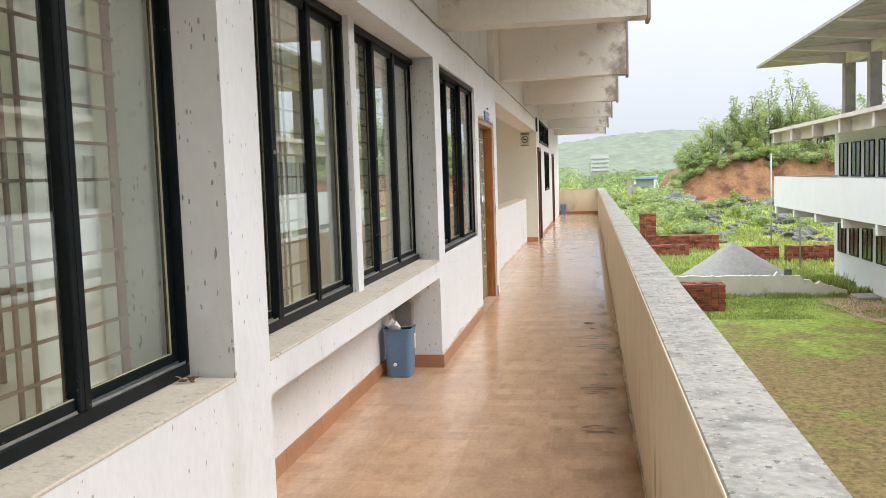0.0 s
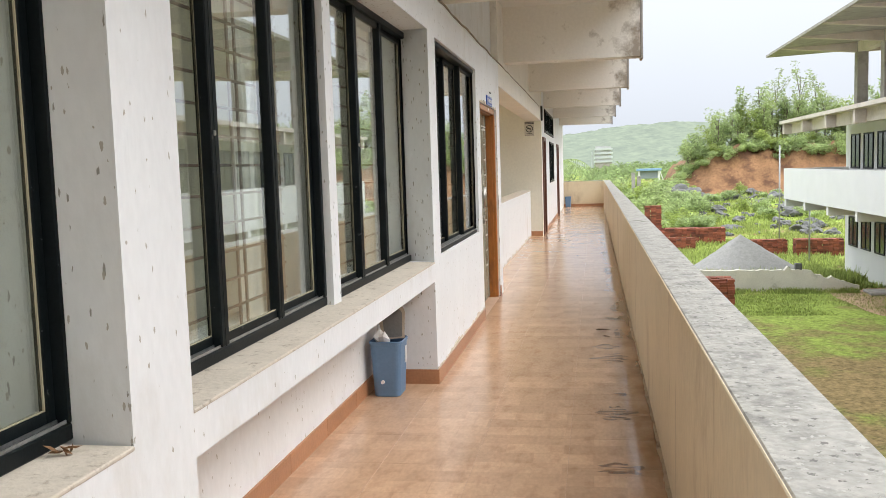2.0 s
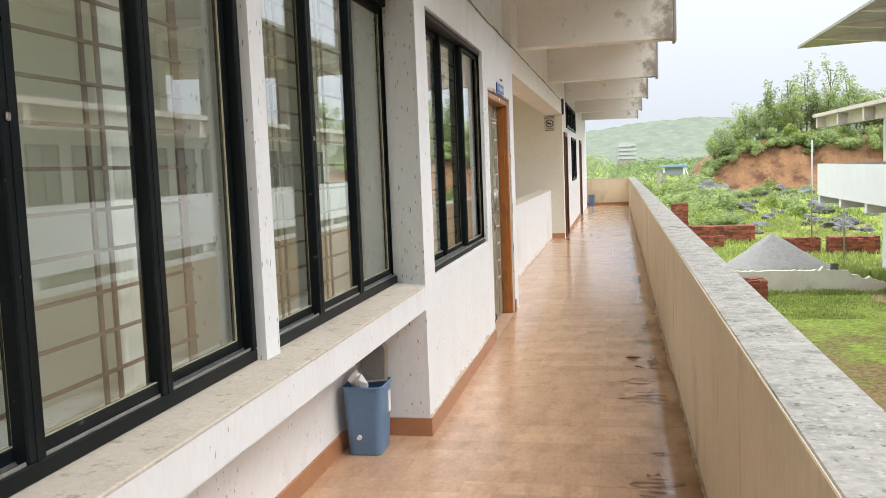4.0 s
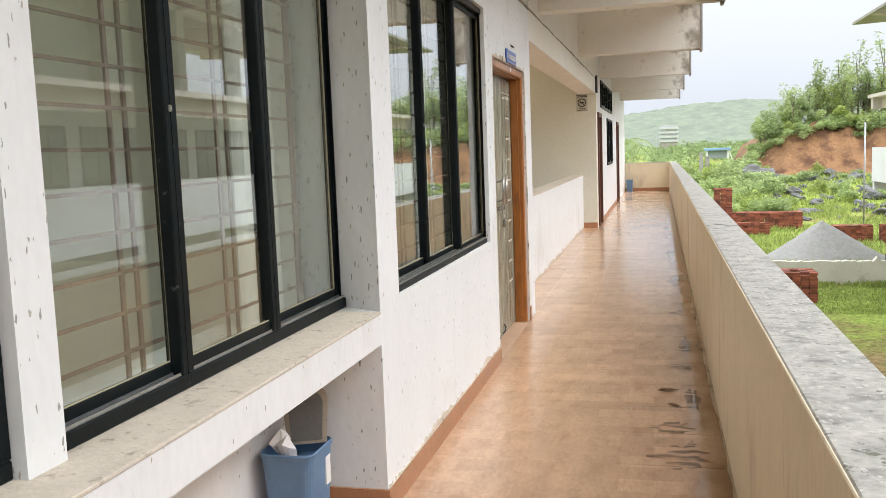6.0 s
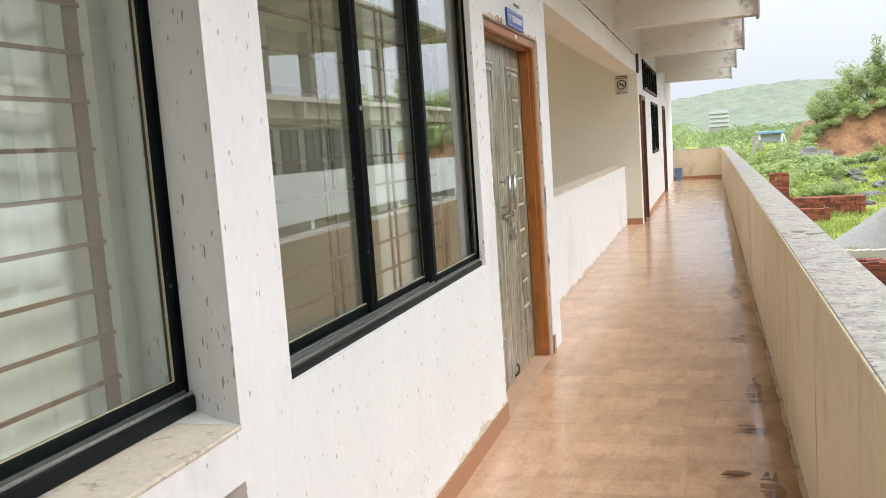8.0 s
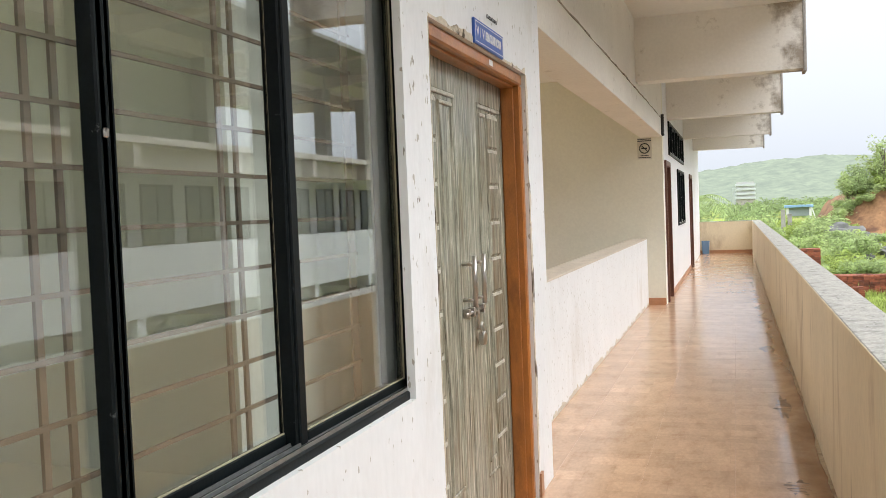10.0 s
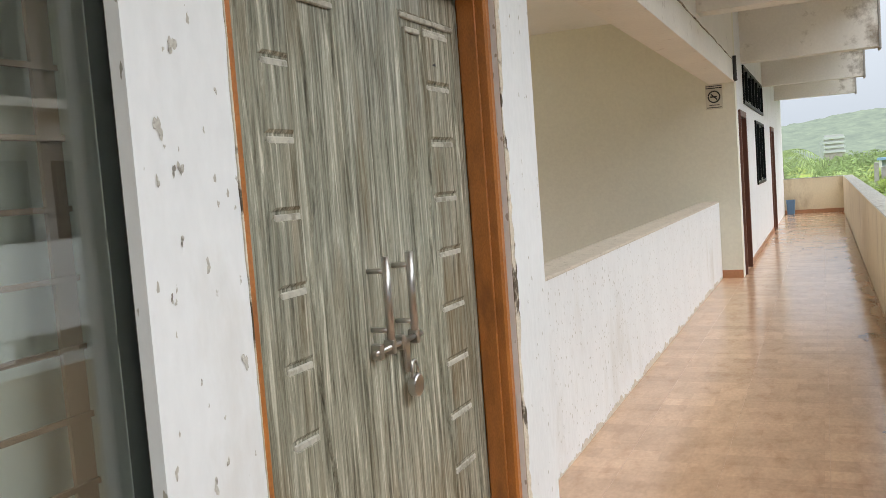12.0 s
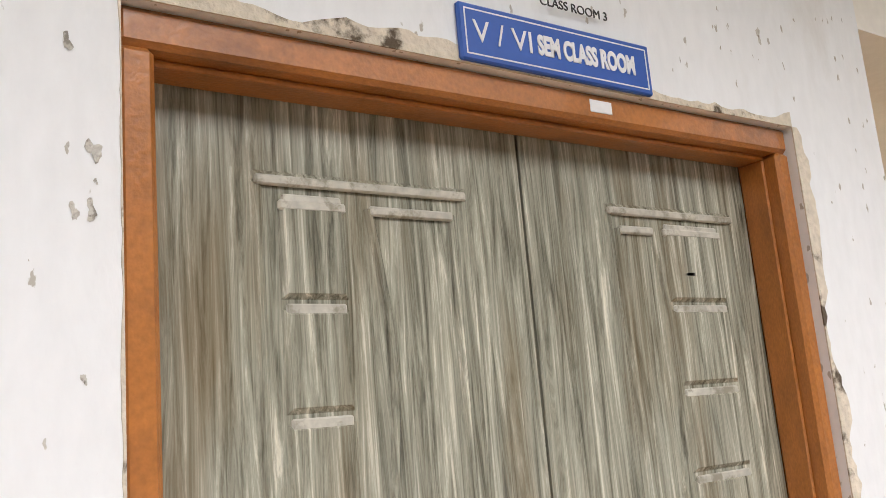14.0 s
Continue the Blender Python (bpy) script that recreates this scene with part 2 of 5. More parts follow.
class Geo:
    """Collects boxes, bars and tubes, and makes one mesh of them."""

    def __init__(self):
        self.v, self.f = [], []

    def add(self, vs, fs):
        k = len(self.v)
        self.v += [tuple(p) for p in vs]
        self.f += [tuple(k + i for i in q) for q in fs]
        return self

    def box(self, x0, x1, y0, y1, z0, z1, m=None):
        vs = [Vector((x, y, z)) for x in (x0, x1) for y in (y0, y1) for z in (z0, z1)]
        if m is not None:
            vs = [m @ p for p in vs]
        return self.add(vs, [(0, 1, 3, 2), (4, 6, 7, 5), (0, 4, 5, 1), (2, 3, 7, 6), (0, 2, 6, 4), (1, 5, 7, 3)])

    def cbox(self, x0, x1, y0, y1, z0, z1, c=0.005, m=None):
        """A box with chamfered edges."""
        lo, hi = (x0, y0, z0), (x1, y1, z1)
        vs, idx = [], {}
        for s in range(8):
            sg = [(s >> a) & 1 for a in range(3)]
            for a in range(3):
                p = []
                for k in range(3):
                    edge = hi[k] if sg[k] else lo[k]
                    p.append(edge if k == a else edge + (-c if sg[k] else c))
                idx[s, a] = len(vs)
                vs.append(Vector(p) if m is None else m @ Vector(p))
        fs = []
        for a in range(3):
            b, d = [k for k in range(3) if k != a]
            for side in (0, 1):
                s0 = side << a
                ring = [s0, s0 | 1 << b, s0 | 1 << b | 1 << d, s0 | 1 << d]
                q = [idx[s, a] for s in ring]
                flip = (side == 1) == (a == 1)
                fs.append(q[::-1] if flip else q) if side else fs.append(q if a == 1 else q[::-1])
            for sb in (0, 1):
                for sd in (0, 1):
                    s = sb << b | sd << d
                    t = s | 1 << a
                    fs.append([idx[s, b], idx[t, b], idx[t, d], idx[s, d]])
        for s in range(8):
            fs.append([idx[s, 0], idx[s, 1], idx[s, 2]])
        return self.add(vs, fs)

    def tube(self, pts, r, n=8, caps=True):
        """A round bar along a line of points; r is one radius or one for each point."""
        pts = [Vector(p) for p in pts]
        rs = r if isinstance(r, (list, tuple)) else [r] * len(pts)
        k = len(self.v)
        for i, p in enumerate(pts):
            d = (pts[min(i + 1, len(pts) - 1)] - pts[max(i - 1, 0)]).normalized()
            u = d.orthogonal().normalized() if abs(d.z) > 0.99 else d.cross(Vector((0, 0, 1))).normalized()
            w = d.cross(u)
            self.v += [tuple(p + rs[i] * (math.cos(2 * math.pi * j / n) * u + math.sin(2 * math.pi * j / n) * w)) for j in range(n)]
        for i in range(len(pts) - 1):
            for j in range(n):
                a, b = k + i * n + j, k + i * n + (j + 1) % n
                self.f.append((a, b, b + n, a + n))
        if caps:
            self.f.append(tuple(k + j for j in range(n))[::-1])
            self.f.append(tuple(k + (len(pts) - 1) * n + j for j in range(n)))
        return self

    def mesh(self, name, material, smooth=False):
        me = bpy.data.meshes.new(name)
        me.from_pydata(self.v, [], self.f)
        bm = bmesh.new()
        bm.from_mesh(me)
        bmesh.ops.recalc_face_normals(bm, faces=bm.faces)
        bm.to_mesh(me)
        bm.free()
        if smooth:
            me.shade_smooth()
        me.materials.append(material)
        return me


def thing(name, loc=(0, 0, 0), label="", category="", group="", kind=""):
    ob = new(name)
    ob.empty_display_size = 0.1
    ob.location = loc
    return tagged(ob, label, category, group, kind)


def part(name, g, material, parent=None, label="", smooth=False):
    """Links a Geo as one mesh object, under a thing or part if given (coordinates are the parent's own)."""
    ob = new(name, g.mesh(name, material, smooth))
    ob.parent = parent
    if label:
        ob["label"] = label
    return ob


def setting(name, g, material, label="", category=""):
    return tagged(part(name, g, material), label, category, "", "structure")

# ---- plan of the gallery ----
PX = 1.39      # inner face of the parapet
PO = 1.60      # outer face of the parapet
PH = 0.895     # height of the parapet
Y0, Y1 = -5.0, 34.0
CZ = 3.4       # ceiling
WX = -0.19     # plane of the recessed windows
SZ = 0.84      # sill
LZ = 2.39      # head of the recessed bays
LW = -0.25     # face of the low stairwell wall
ST0, ST1 = 13.045, 21.25

# floor slab under the tiles
setting("floor", Geo().box(-0.45, PO, Y0, Y1 + 0.2, -0.25, -0.0012), GROUT, "terracotta wood-look tiled gallery floor", "floor")
setting("ceiling", Geo().box(-0.3, 1.64, Y0, Y1 + 0.2, CZ, CZ + 0.15), CEIL, "cream painted concrete gallery ceiling", "ceiling")

# front wall of the classrooms
g = Geo()
bays = [(-4.62, -0.32), (0.2, 4.74), (5.05, 8.66)]   # recessed window bays
piers = [(Y0, -4.62), (-0.32, 0.2), (4.74, 5.05)]
for a, b in piers:
    s0 = 0.08 if a > 4 else 0.0
    g.add([(0, a, -0.1), (0, b, -0.1), (-0.42, b, -0.1), (-0.42, a + s0, -0.1), (0, a, 2.65), (0, b, 2.65), (-0.42, b, 2.65), (-0.42, a + s0, 2.65)],
          [(0, 1, 5, 4), (1, 2, 6, 5), (2, 3, 7, 6), (3, 0, 4, 7), (0, 3, 2, 1), (4, 5, 6, 7)])
for a, b in bays:
    g.box(-0.42, 0, a, b, LZ, 2.65)
    if a > 5:
        g.box(-0.42, 0, a, b, 0.705, SZ - 0.012)
        g.box(-0.55, -0.42, a - 0.1, b + 0.1, -0.1, 0.84)
    else:
        g.box(-0.42, 0, a, b, -0.1, SZ - 0.012)
# wall with the flush window and the door
g.add([(0, 8.66, SZ), (0, 8.93, SZ), (-0.42, 8.93, SZ), (-0.42, 8.88, SZ), (0, 8.66, 2.65), (0, 8.93, 2.65), (-0.42, 8.93, 2.65), (-0.42, 8.88, 2.65)],
      [(0, 1, 5, 4), (1, 2, 6, 5), (2, 3, 7, 6), (3, 0, 4, 7), (0, 3, 2, 1), (4, 5, 6, 7)])
g.box(-0.42, 0, 8.66, 8.93, -0.1, SZ)
g.box(-0.19, 0, 8.93, 11.02, -0.1, 0.850).box(-0.028, 0, 8.93, 11.02, 0.850, 0.862)
g.box(-0.19, 0, 8.93, 11.02, 2.374, 2.65)
g.box(-0.028, 0, 11.02, 11.14, -0.1, 2.65).box(-0.19, -0.028, 11.02, 11.14, -0.1, 0.850).box(-0.19, -0.028, 11.02, 11.14, 2.374, 2.65).box(-0.19, 0, 11.14, 11.274, -0.1, 2.65)
g.box(-0.30, 0, 11.274, 12.69, 2.1, 2.65)
g.box(-0.30, 0, 12.69, ST0, -0.1, 2.65)
setting("wall_west", g, WHITE, "white limewashed classroom wall with flaking patches", "wall")
# wall band above the ledge
setting("wall_upper", Geo().box(-0.3, -0.08, Y0, ST0, 2.65, CZ), WHITE, "white painted wall band under the ceiling", "wall")
# low wall and edge beam of the stairwell
setting("wall_stair_low", Geo().box(-0.45, LW, ST0, ST1, -0.1, 0.945), WHITE, "low white stairwell wall with chipped paint", "wall")
setting("stair_wall_coping", Geo().cbox(-0.46, LW + 0.004, ST0, ST1, 0.945, 0.962, 0.004), SILL, "dusty cement coping of the stairwell wall", "coping")
setting("beam_stair", Geo().box(-0.3, 0.0, ST0, ST1, 2.40, CZ), BEAMP, "cream painted edge beam over the stairwell opening", "beam")
g = Geo()
g.box(-4.6, 0, ST1, ST1 + 0.2, -0.1, CZ)
setting("wall_stair_end", g, STAIR, "dull cream stairwell end wall", "wall")
g = Geo()
# unseen wide opening, added so that daylight reaches the stairwell end wall
g.box(-4.8, -4.6, 12.8, 13.3, -0.1, CZ).box(-4.8, -4.6, 20.9, ST1 + 0.2, -0.1, CZ)
g.box(-4.8, -4.6, 13.3, 20.9, -0.1, 0.6).box(-4.8, -4.6, 13.3, 20.9, 3.15, CZ)
g.box(-4.6, -0.42, 12.8, ST0, -0.1, CZ)
setting("wall_stair_back", g, STAIR, "dull cream stairwell walls", "wall")
setting("floor_stair", Geo().box(-4.6, LW - 0.2, ST0, ST1, -0.25, -0.01), TILE, "tiled stairwell landing", "floor")
setting("ceiling_stair", Geo().box(-4.6, -0.3, ST0, ST1, 3.3, 3.45), CEIL, "cream stairwell ceiling", "ceiling")
# far wall beyond the stairwell
g = Geo()
for a, b, c, d in [(ST1 + 0.2, 21.55, -0.1, CZ), (21.55, 22.45, 2.08, CZ), (22.45, 24.4, -0.1, 2.2), (22.45, 24.4, 2.72, CZ), (24.4, 26.4, -0.1, 1.05), (24.4, 26.4, 2.05, 2.2), (24.4, 26.4, 2.72, CZ), (26.4, 28.6, -0.1, CZ), (28.6, 29.6, 2.08, CZ), (29.6, Y1 + 0.2, -0.1, CZ)]:
    g.box(-0.25, 0, a, b, c, d)
setting("wall_far", g, WHITE, "white wall of the far rooms", "wall")
# parapet
setting("parapet", Geo().box(PX, PO, Y0, Y1 + 0.2, -0.25, PH - 0.012).cbox(PX - 0.001, PX + 0.0055, Y0, Y1 + 0.2, PH - 0.013, PH + 0.001, 0.003), PARIN, "stained beige plastered gallery parapet", "parapet")
setting("parapet_coping", Geo().cbox(PX + 0.006, PO + 0.012, Y0, Y1 + 0.2, PH - 0.012, PH, 0.005), PARTOP, "weathered grey mossy cement coping", "coping")
setting("parapet_end", Geo().box(0.0, PX, Y1, Y1 + 0.2, -0.2, PH - 0.012), PARIN, "stained plastered end parapet", "parapet")
setting("parapet_end_coping", Geo().cbox(0.0, PX - 0.001, Y1 - 0.01, Y1 + 0.21, PH - 0.012, PH, 0.004), PARTOP, "weathered cement coping", "coping")
setting("wall_near_end", Geo().box(-0.4, PO, Y0 - 0.2, Y0, -0.2, CZ), WHITE, "white end wall behind", "wall")

# classrooms behind the windows
g = Geo()
# unseen back wall; its openings are added and sized to brighten the rooms
g.box(-6.2, -6.0, Y0, ST0, -0.1, 0.35).box(-6.2, -6.0, Y0, ST0, 2.7, CZ)
for a in (-5.0, -2.4, 0.2, 2.8, 5.4, 8.0, 10.6):
    g.box(-6.2, -6.0, a, a + 0.25, 0.35, 2.7)
for y in (-4.9, 0.0, 8.9, 12.82):
    g.box(-6.0, -0.42, y - 0.08, y + 0.08, -0.1, CZ)
setting("wall_classroom", g, INNER, "pale classroom walls", "wall")
setting("floor_classroom", Geo().box(-6.0, -0.42, Y0, ST0, -0.2, -0.02), mat("pale_floor_tile", (0.86, 0.83, 0.74), 0.3, 0.05, 2, 0.02, 20), "pale cream tiled classroom floor", "floor")
setting("ceiling_classroom", Geo().box(-6.0, -0.3, Y0, ST0, 3.2, 3.35), CEIL, "classroom ceiling", "ceiling")


def beam(y):
    """A cantilever beam under the ceiling with a dark weathered drip cap at its tip."""
    b = thing("ceiling_beam", (0, y, 0), "cream painted concrete cantilever beam with stained tip", "beam", "gallery ceiling beams")
    q = Geo()
    q.add([(-0.08, 0, 2.735), (1.64, 0, 2.735), (1.64, 0, CZ), (-0.08, 0, CZ), (-0.08, 0.25, 2.735), (1.64, 0.25, 2.735), (1.64, 0.25, CZ), (-0.08, 0.25, CZ)],
          [(0, 1, 2, 3), (4, 7, 6, 5), (0, 4, 5, 1), (1, 5, 6, 2), (0, 3, 7, 4)])
    part("beam_body", q, BEAMP, b)
    part("drip_cap", Geo().cbox(1.64, 1.672, -0.012, 0.262, 2.705, CZ + 0.15, 0.006), CONC, b, "dark weathered cement cap")
    return b


BEAMS = [0.9, 5.2, 9.45, 13.7, 17.9, 22.3, 26.7, 31.0]
b0 = beam(BEAMS[0])
for y in BEAMS[1:]:
    copy_thing(b0, pose(0, y, 0))


def window(name, y0, y1, z0, z1, x, label, mull, grille=True, deep=0.06, t=0.042, rail=0.038, sash_x=(), half=0.03, flat=-0.125):
    """A black sliding window: outer frame, sashes that overlap at the given mullions, each with its own glass."""
    w = tagged(new(name), label, "window", "", "structure")
    w.location = (x, y0, z0)
    W, H = y1 - y0, z1 - z0
    q = Geo()
    q.cbox(-deep, 0.012, 0, W, 0, t, 0.004).cbox(-deep, 0.012, 0, W, H - t, H, 0.004)
    te = 0.034
    q.cbox(-deep, 0.012, 0, te, t, H - t, 0.004).cbox(-deep, 0.012, W - te, W, t, H - t, 0.004)
    wf = part("window_frame", q, BLACKAL, w)
    for k in range(3 if sash_x else 2):
        xr = 0.002 - k * 0.024
        part("track", Geo().box(xr - 0.002, xr + 0.001, te, W - te, t, t + 0.009), TRACK, wf, "bare scratched aluminium sliding track")
    cuts = [te - 0.005] + [m - y0 for m in mull] + [W - te + 0.005]
    bt = 0.036
    for i in range(len(cuts) - 1):
        a, b = cuts[i] - (bt / 2 if i else 0), cuts[i + 1] + (bt / 2 if i < len(cuts) - 2 else 0)
        xo = sash_x[i] if sash_x else (-0.004 if i % 2 else -0.028)
        s = Geo()
        s.cbox(xo - 0.02, xo + 0.003, a, a + bt, t, H - t, 0.003).cbox(xo - 0.02, xo + 0.003, b - bt, b, t, H - t, 0.003)
        s.cbox(xo - 0.019, xo + 0.002, a + bt, b - bt, t + 0.003, t + rail, 0.003).cbox(xo - 0.019, xo + 0.002, a + bt, b - bt, H - t - rail, H - t, 0.003)
        sash = part("sash", s, BLACKAL, w)
        if i:
            xi = (0.5 * (xo + sash_x[i - 1]) if sash_x else -0.004) + 0.014
            part("interlock", Geo().cbox(xi - 0.04, xi, cuts[i] - half, cuts[i] + half, t, H - t, 0.004).box(xi - 0.001, xi + 0.0015, cuts[i] - 0.004, cuts[i] + 0.004, t, H - t), BLACKAL, w)
        e = Geo()
        e.box(xo - 0.006, xo - 0.001, a + bt, a + bt + 0.004, t + rail, H - t - rail).box(xo - 0.006, xo - 0.001, b - bt - 0.004, b - bt, t + rail, H - t - rail)
        e.box(xo - 0.006, xo - 0.001, a + bt, b - bt, t + rail, t + rail + 0.003)
        part("glazing_bead", e, BRASS, sash, "pale yellow glazing bead")
        gl = part("pane", Geo().box(xo - 0.011, xo - 0.007, a + bt - 0.003, b - bt + 0.003, t + rail - 0.005, H - t - rail + 0.005), GLASS, sash, "clear reflective glass pane")
        gl.visible_shadow = False
        if i == 1:
            part("latch", Geo().cbox(xi - 0.001, xi + 0.007, cuts[1] - 0.016, cuts[1] - 0.002, H * 0.49, H * 0.49 + 0.018, 0.003), STEEL, sash, "small white metal latch")
    if grille:
        gr = tagged(new("window_grille"), "brown painted steel security grille behind window glass", "grille", "window grilles")
        gr.location = (x - max(0.14, deep + 0.06), y0, z0)
        nb = int(H / 0.118)
        for k in range(1, nb + 1):
            z = k * H / (nb + 1)
            part("bar", Geo().box(-0.004, 0.004, 0.0, W + flat, z - 0.005, z + 0.005), GRILLE, gr)
        for i in range(len(cuts) - 1):
            m = cuts[i] + 0.98 * (cuts[i + 1] - cuts[i])
            if i == len(cuts) - 2:
                part("end_flat", Geo().box(-0.012, -0.004, W + flat - 0.045, W + flat, 0.0, H), GRILLE, gr)
                continue
            for dy in (-0.035, 0.035):
                part("upright", Geo().box(-0.012, -0.004, m + dy - 0.008, m + dy + 0.008, 0.0, H), GRILLE, gr)
    return w


LBL = "black aluminium three-pane sliding window with reflective glass"
window("window_1", 3.07, 4.80, SZ, LZ, WX, LBL + " in recessed bay", (3.6, 4.17))
window("window_2", 5.05, 6.825, SZ, LZ, WX, LBL + " above niche", (5.68, 6.23))
window("window_3", 6.955, 8.80, SZ, LZ, WX, LBL + " above dustbin niche", (7.51, 8.09))
window("window_4", 8.93, 11.135, 0.852, 2.372, -0.032, LBL + " flush with wall beside door", (9.775, 10.378), deep=0.12, t=0.036, rail=0.03, sash_x=(-0.082, -0.06, -0.022), half=0.024, flat=-0.045)
window("window_5", 0.2, 2.88, SZ, LZ, WX, LBL + " in recessed bay", (1.05, 1.95))
window("window_6", -4.62, -0.32, SZ, LZ, WX, LBL + " in recessed bay", (-3.4, -2.2, -1.2))
g = Geo()
g.box(-0.42, -0.145, 6.825, 6.945, SZ, LZ).box(-0.42, -0.27, 6.945, 6.955, SZ, LZ).box(-0.42, -0.15, 2.88, 3.07, SZ, LZ)
setting("window_mullion_wall", g, WHITE, "narrow white plastered mullions between windows", "wall")
for a, b in bays:
    if a > 4:
        b += 0.1
    elif a > 0:
        b += 0.05
    setting("window_sill", Geo().cbox(-0.42, 0.004, a, min(b, 8.66) if a > 4 else min(b, 4.74), SZ - 0.012, SZ, 0.003), SILL, "dusty rough cement window sill", "sill")


# ---- door of the classroom ----
def door_mat():
    """Weathered laminate with vertical streaks of grey, green, cream and brown."""
    m = bpy.data.materials.new("streaked_door_laminate")
    m.use_nodes = True
    n, l = m.node_tree.nodes, m.node_tree.links
    b = n["Principled BSDF"]
    b.inputs["Roughness"].default_value = 0.25
    geo_n, mp = n.new("ShaderNodeNewGeometry"), n.new("ShaderNodeMapping")
    mp.inputs["Scale"].default_value = (1, 1, 0.045)
    l.new(geo_n.outputs["Position"], mp.inputs[0])
    nz = n.new("ShaderNodeTexNoise")
    nz.inputs["Scale"].default_value, nz.inputs["Detail"].default_value, nz.inputs["Roughness"].default_value = 58, 8, 0.74
    nz.inputs["Distortion"].default_value = 0.7
    l.new(mp.outputs[0], nz.inputs["Vector"])
    rp = n.new("ShaderNodeValToRGB")
    els = rp.color_ramp.elements
    els[0].position, els[0].color = 0.30, (0.040, 0.038, 0.028, 1)
    els[1].position, els[1].color = 0.72, (0.80, 0.77, 0.65, 1)
    for p, c in ((0.41, (0.165, 0.160, 0.120, 1)), (0.50, (0.30, 0.295, 0.23, 1)), (0.575, (0.42, 0.41, 0.325, 1)), (0.635, (0.66, 0.635, 0.52, 1))):
        e = els.new(p)
        e.color = c
    l.new(nz.outputs[0], rp.inputs[0])
    mp2, bl = n.new("ShaderNodeMapping"), n.new("ShaderNodeTexNoise")
    mp2.inputs["Scale"].default_value = (1, 1, 0.16)
    bl.inputs["Scale"].default_value, bl.inputs["Detail"].default_value = 9, 6
    l.new(geo_n.outputs["Position"], mp2.inputs[0])
    l.new(mp2.outputs[0], bl.inputs["Vector"])
    rr = n.new("ShaderNodeMapRange")
    rr.inputs[1].default_value, rr.inputs[2].default_value = 0.50, 0.70
    rr.inputs[4].default_value = 0.6
    l.new(bl.outputs[0], rr.inputs[0])
    mx = n.new("ShaderNodeMix")
    mx.data_type = "RGBA"
    mx.inputs[7].default_value = (0.17, 0.115, 0.05, 1)
    l.new(rr.outputs[0], mx.inputs[0])
    l.new(rp.outputs[0], mx.inputs[6])
    l.new(mx.outputs[2], b.inputs["Base Color"])
    bp = n.new("ShaderNodeBump")
    bp.inputs["Strength"].default_value, bp.inputs["Distance"].default_value = 0.12, 0.004
    l.new(nz.outputs[0], bp.inputs["Height"])
    l.new(bp.outputs[0], b.inputs["Normal"])
    return m


DOOR = door_mat()
# paler mottled colour for the cross rails of the leaves
PALE = mat("pale_laminate", (0.50, 0.48, 0.41), 0.5, 0.3, 14, 0.1, 60, stain=(0.27, 0.25, 0.19), stain_scale=22, stain_lo=0.5, stain_hi=0.62)
FRAMEW = mat("varnished_teak", (0.42, 0.155, 0.034), 0.32, 0.3, 5, 0.12, 70, stain=(0.21, 0.08, 0.025), stain_scale=3, stain_lo=0.5, stain_hi=0.75, stretch=(5, 1.5, 1.5), coat=0.2)
RAGGED = mat("rough_mortar", (0.66, 0.59, 0.48), 0.95, 0.2, 9, 0.7, 60, stain=(0.10, 0.075, 0.05), stain_scale=5, stain_lo=0.56, stain_hi=0.61)
DX = -0.115


def ring_profile(q, y0, y1, z0, z1, w, h, x):
    """A moulding round a rectangle on the door face: sloped sides, flat crown."""
    for a0, a1, b0, b1 in ((y0, y1, z0, z0 + w), (y0, y1, z1 - w, z1), (y0, y0 + w, z0 + w, z1 - w), (y1 - w, y1, z0 + w, z1 - w)):
        c = w * 0.33
        q.add([(x, a0, b0), (x, a1, b0), (x, a1, b1), (x, a0, b1), (x + h, a0 + c, b0 + c), (x + h, a1 - c, b0 + c), (x + h, a1 - c, b1 - c), (x + h, a0 + c, b1 - c)],
              [(0, 1, 5, 4), (1, 2, 6, 5), (2, 3, 7, 6), (3, 0, 4, 7), (4, 5, 6, 7)])


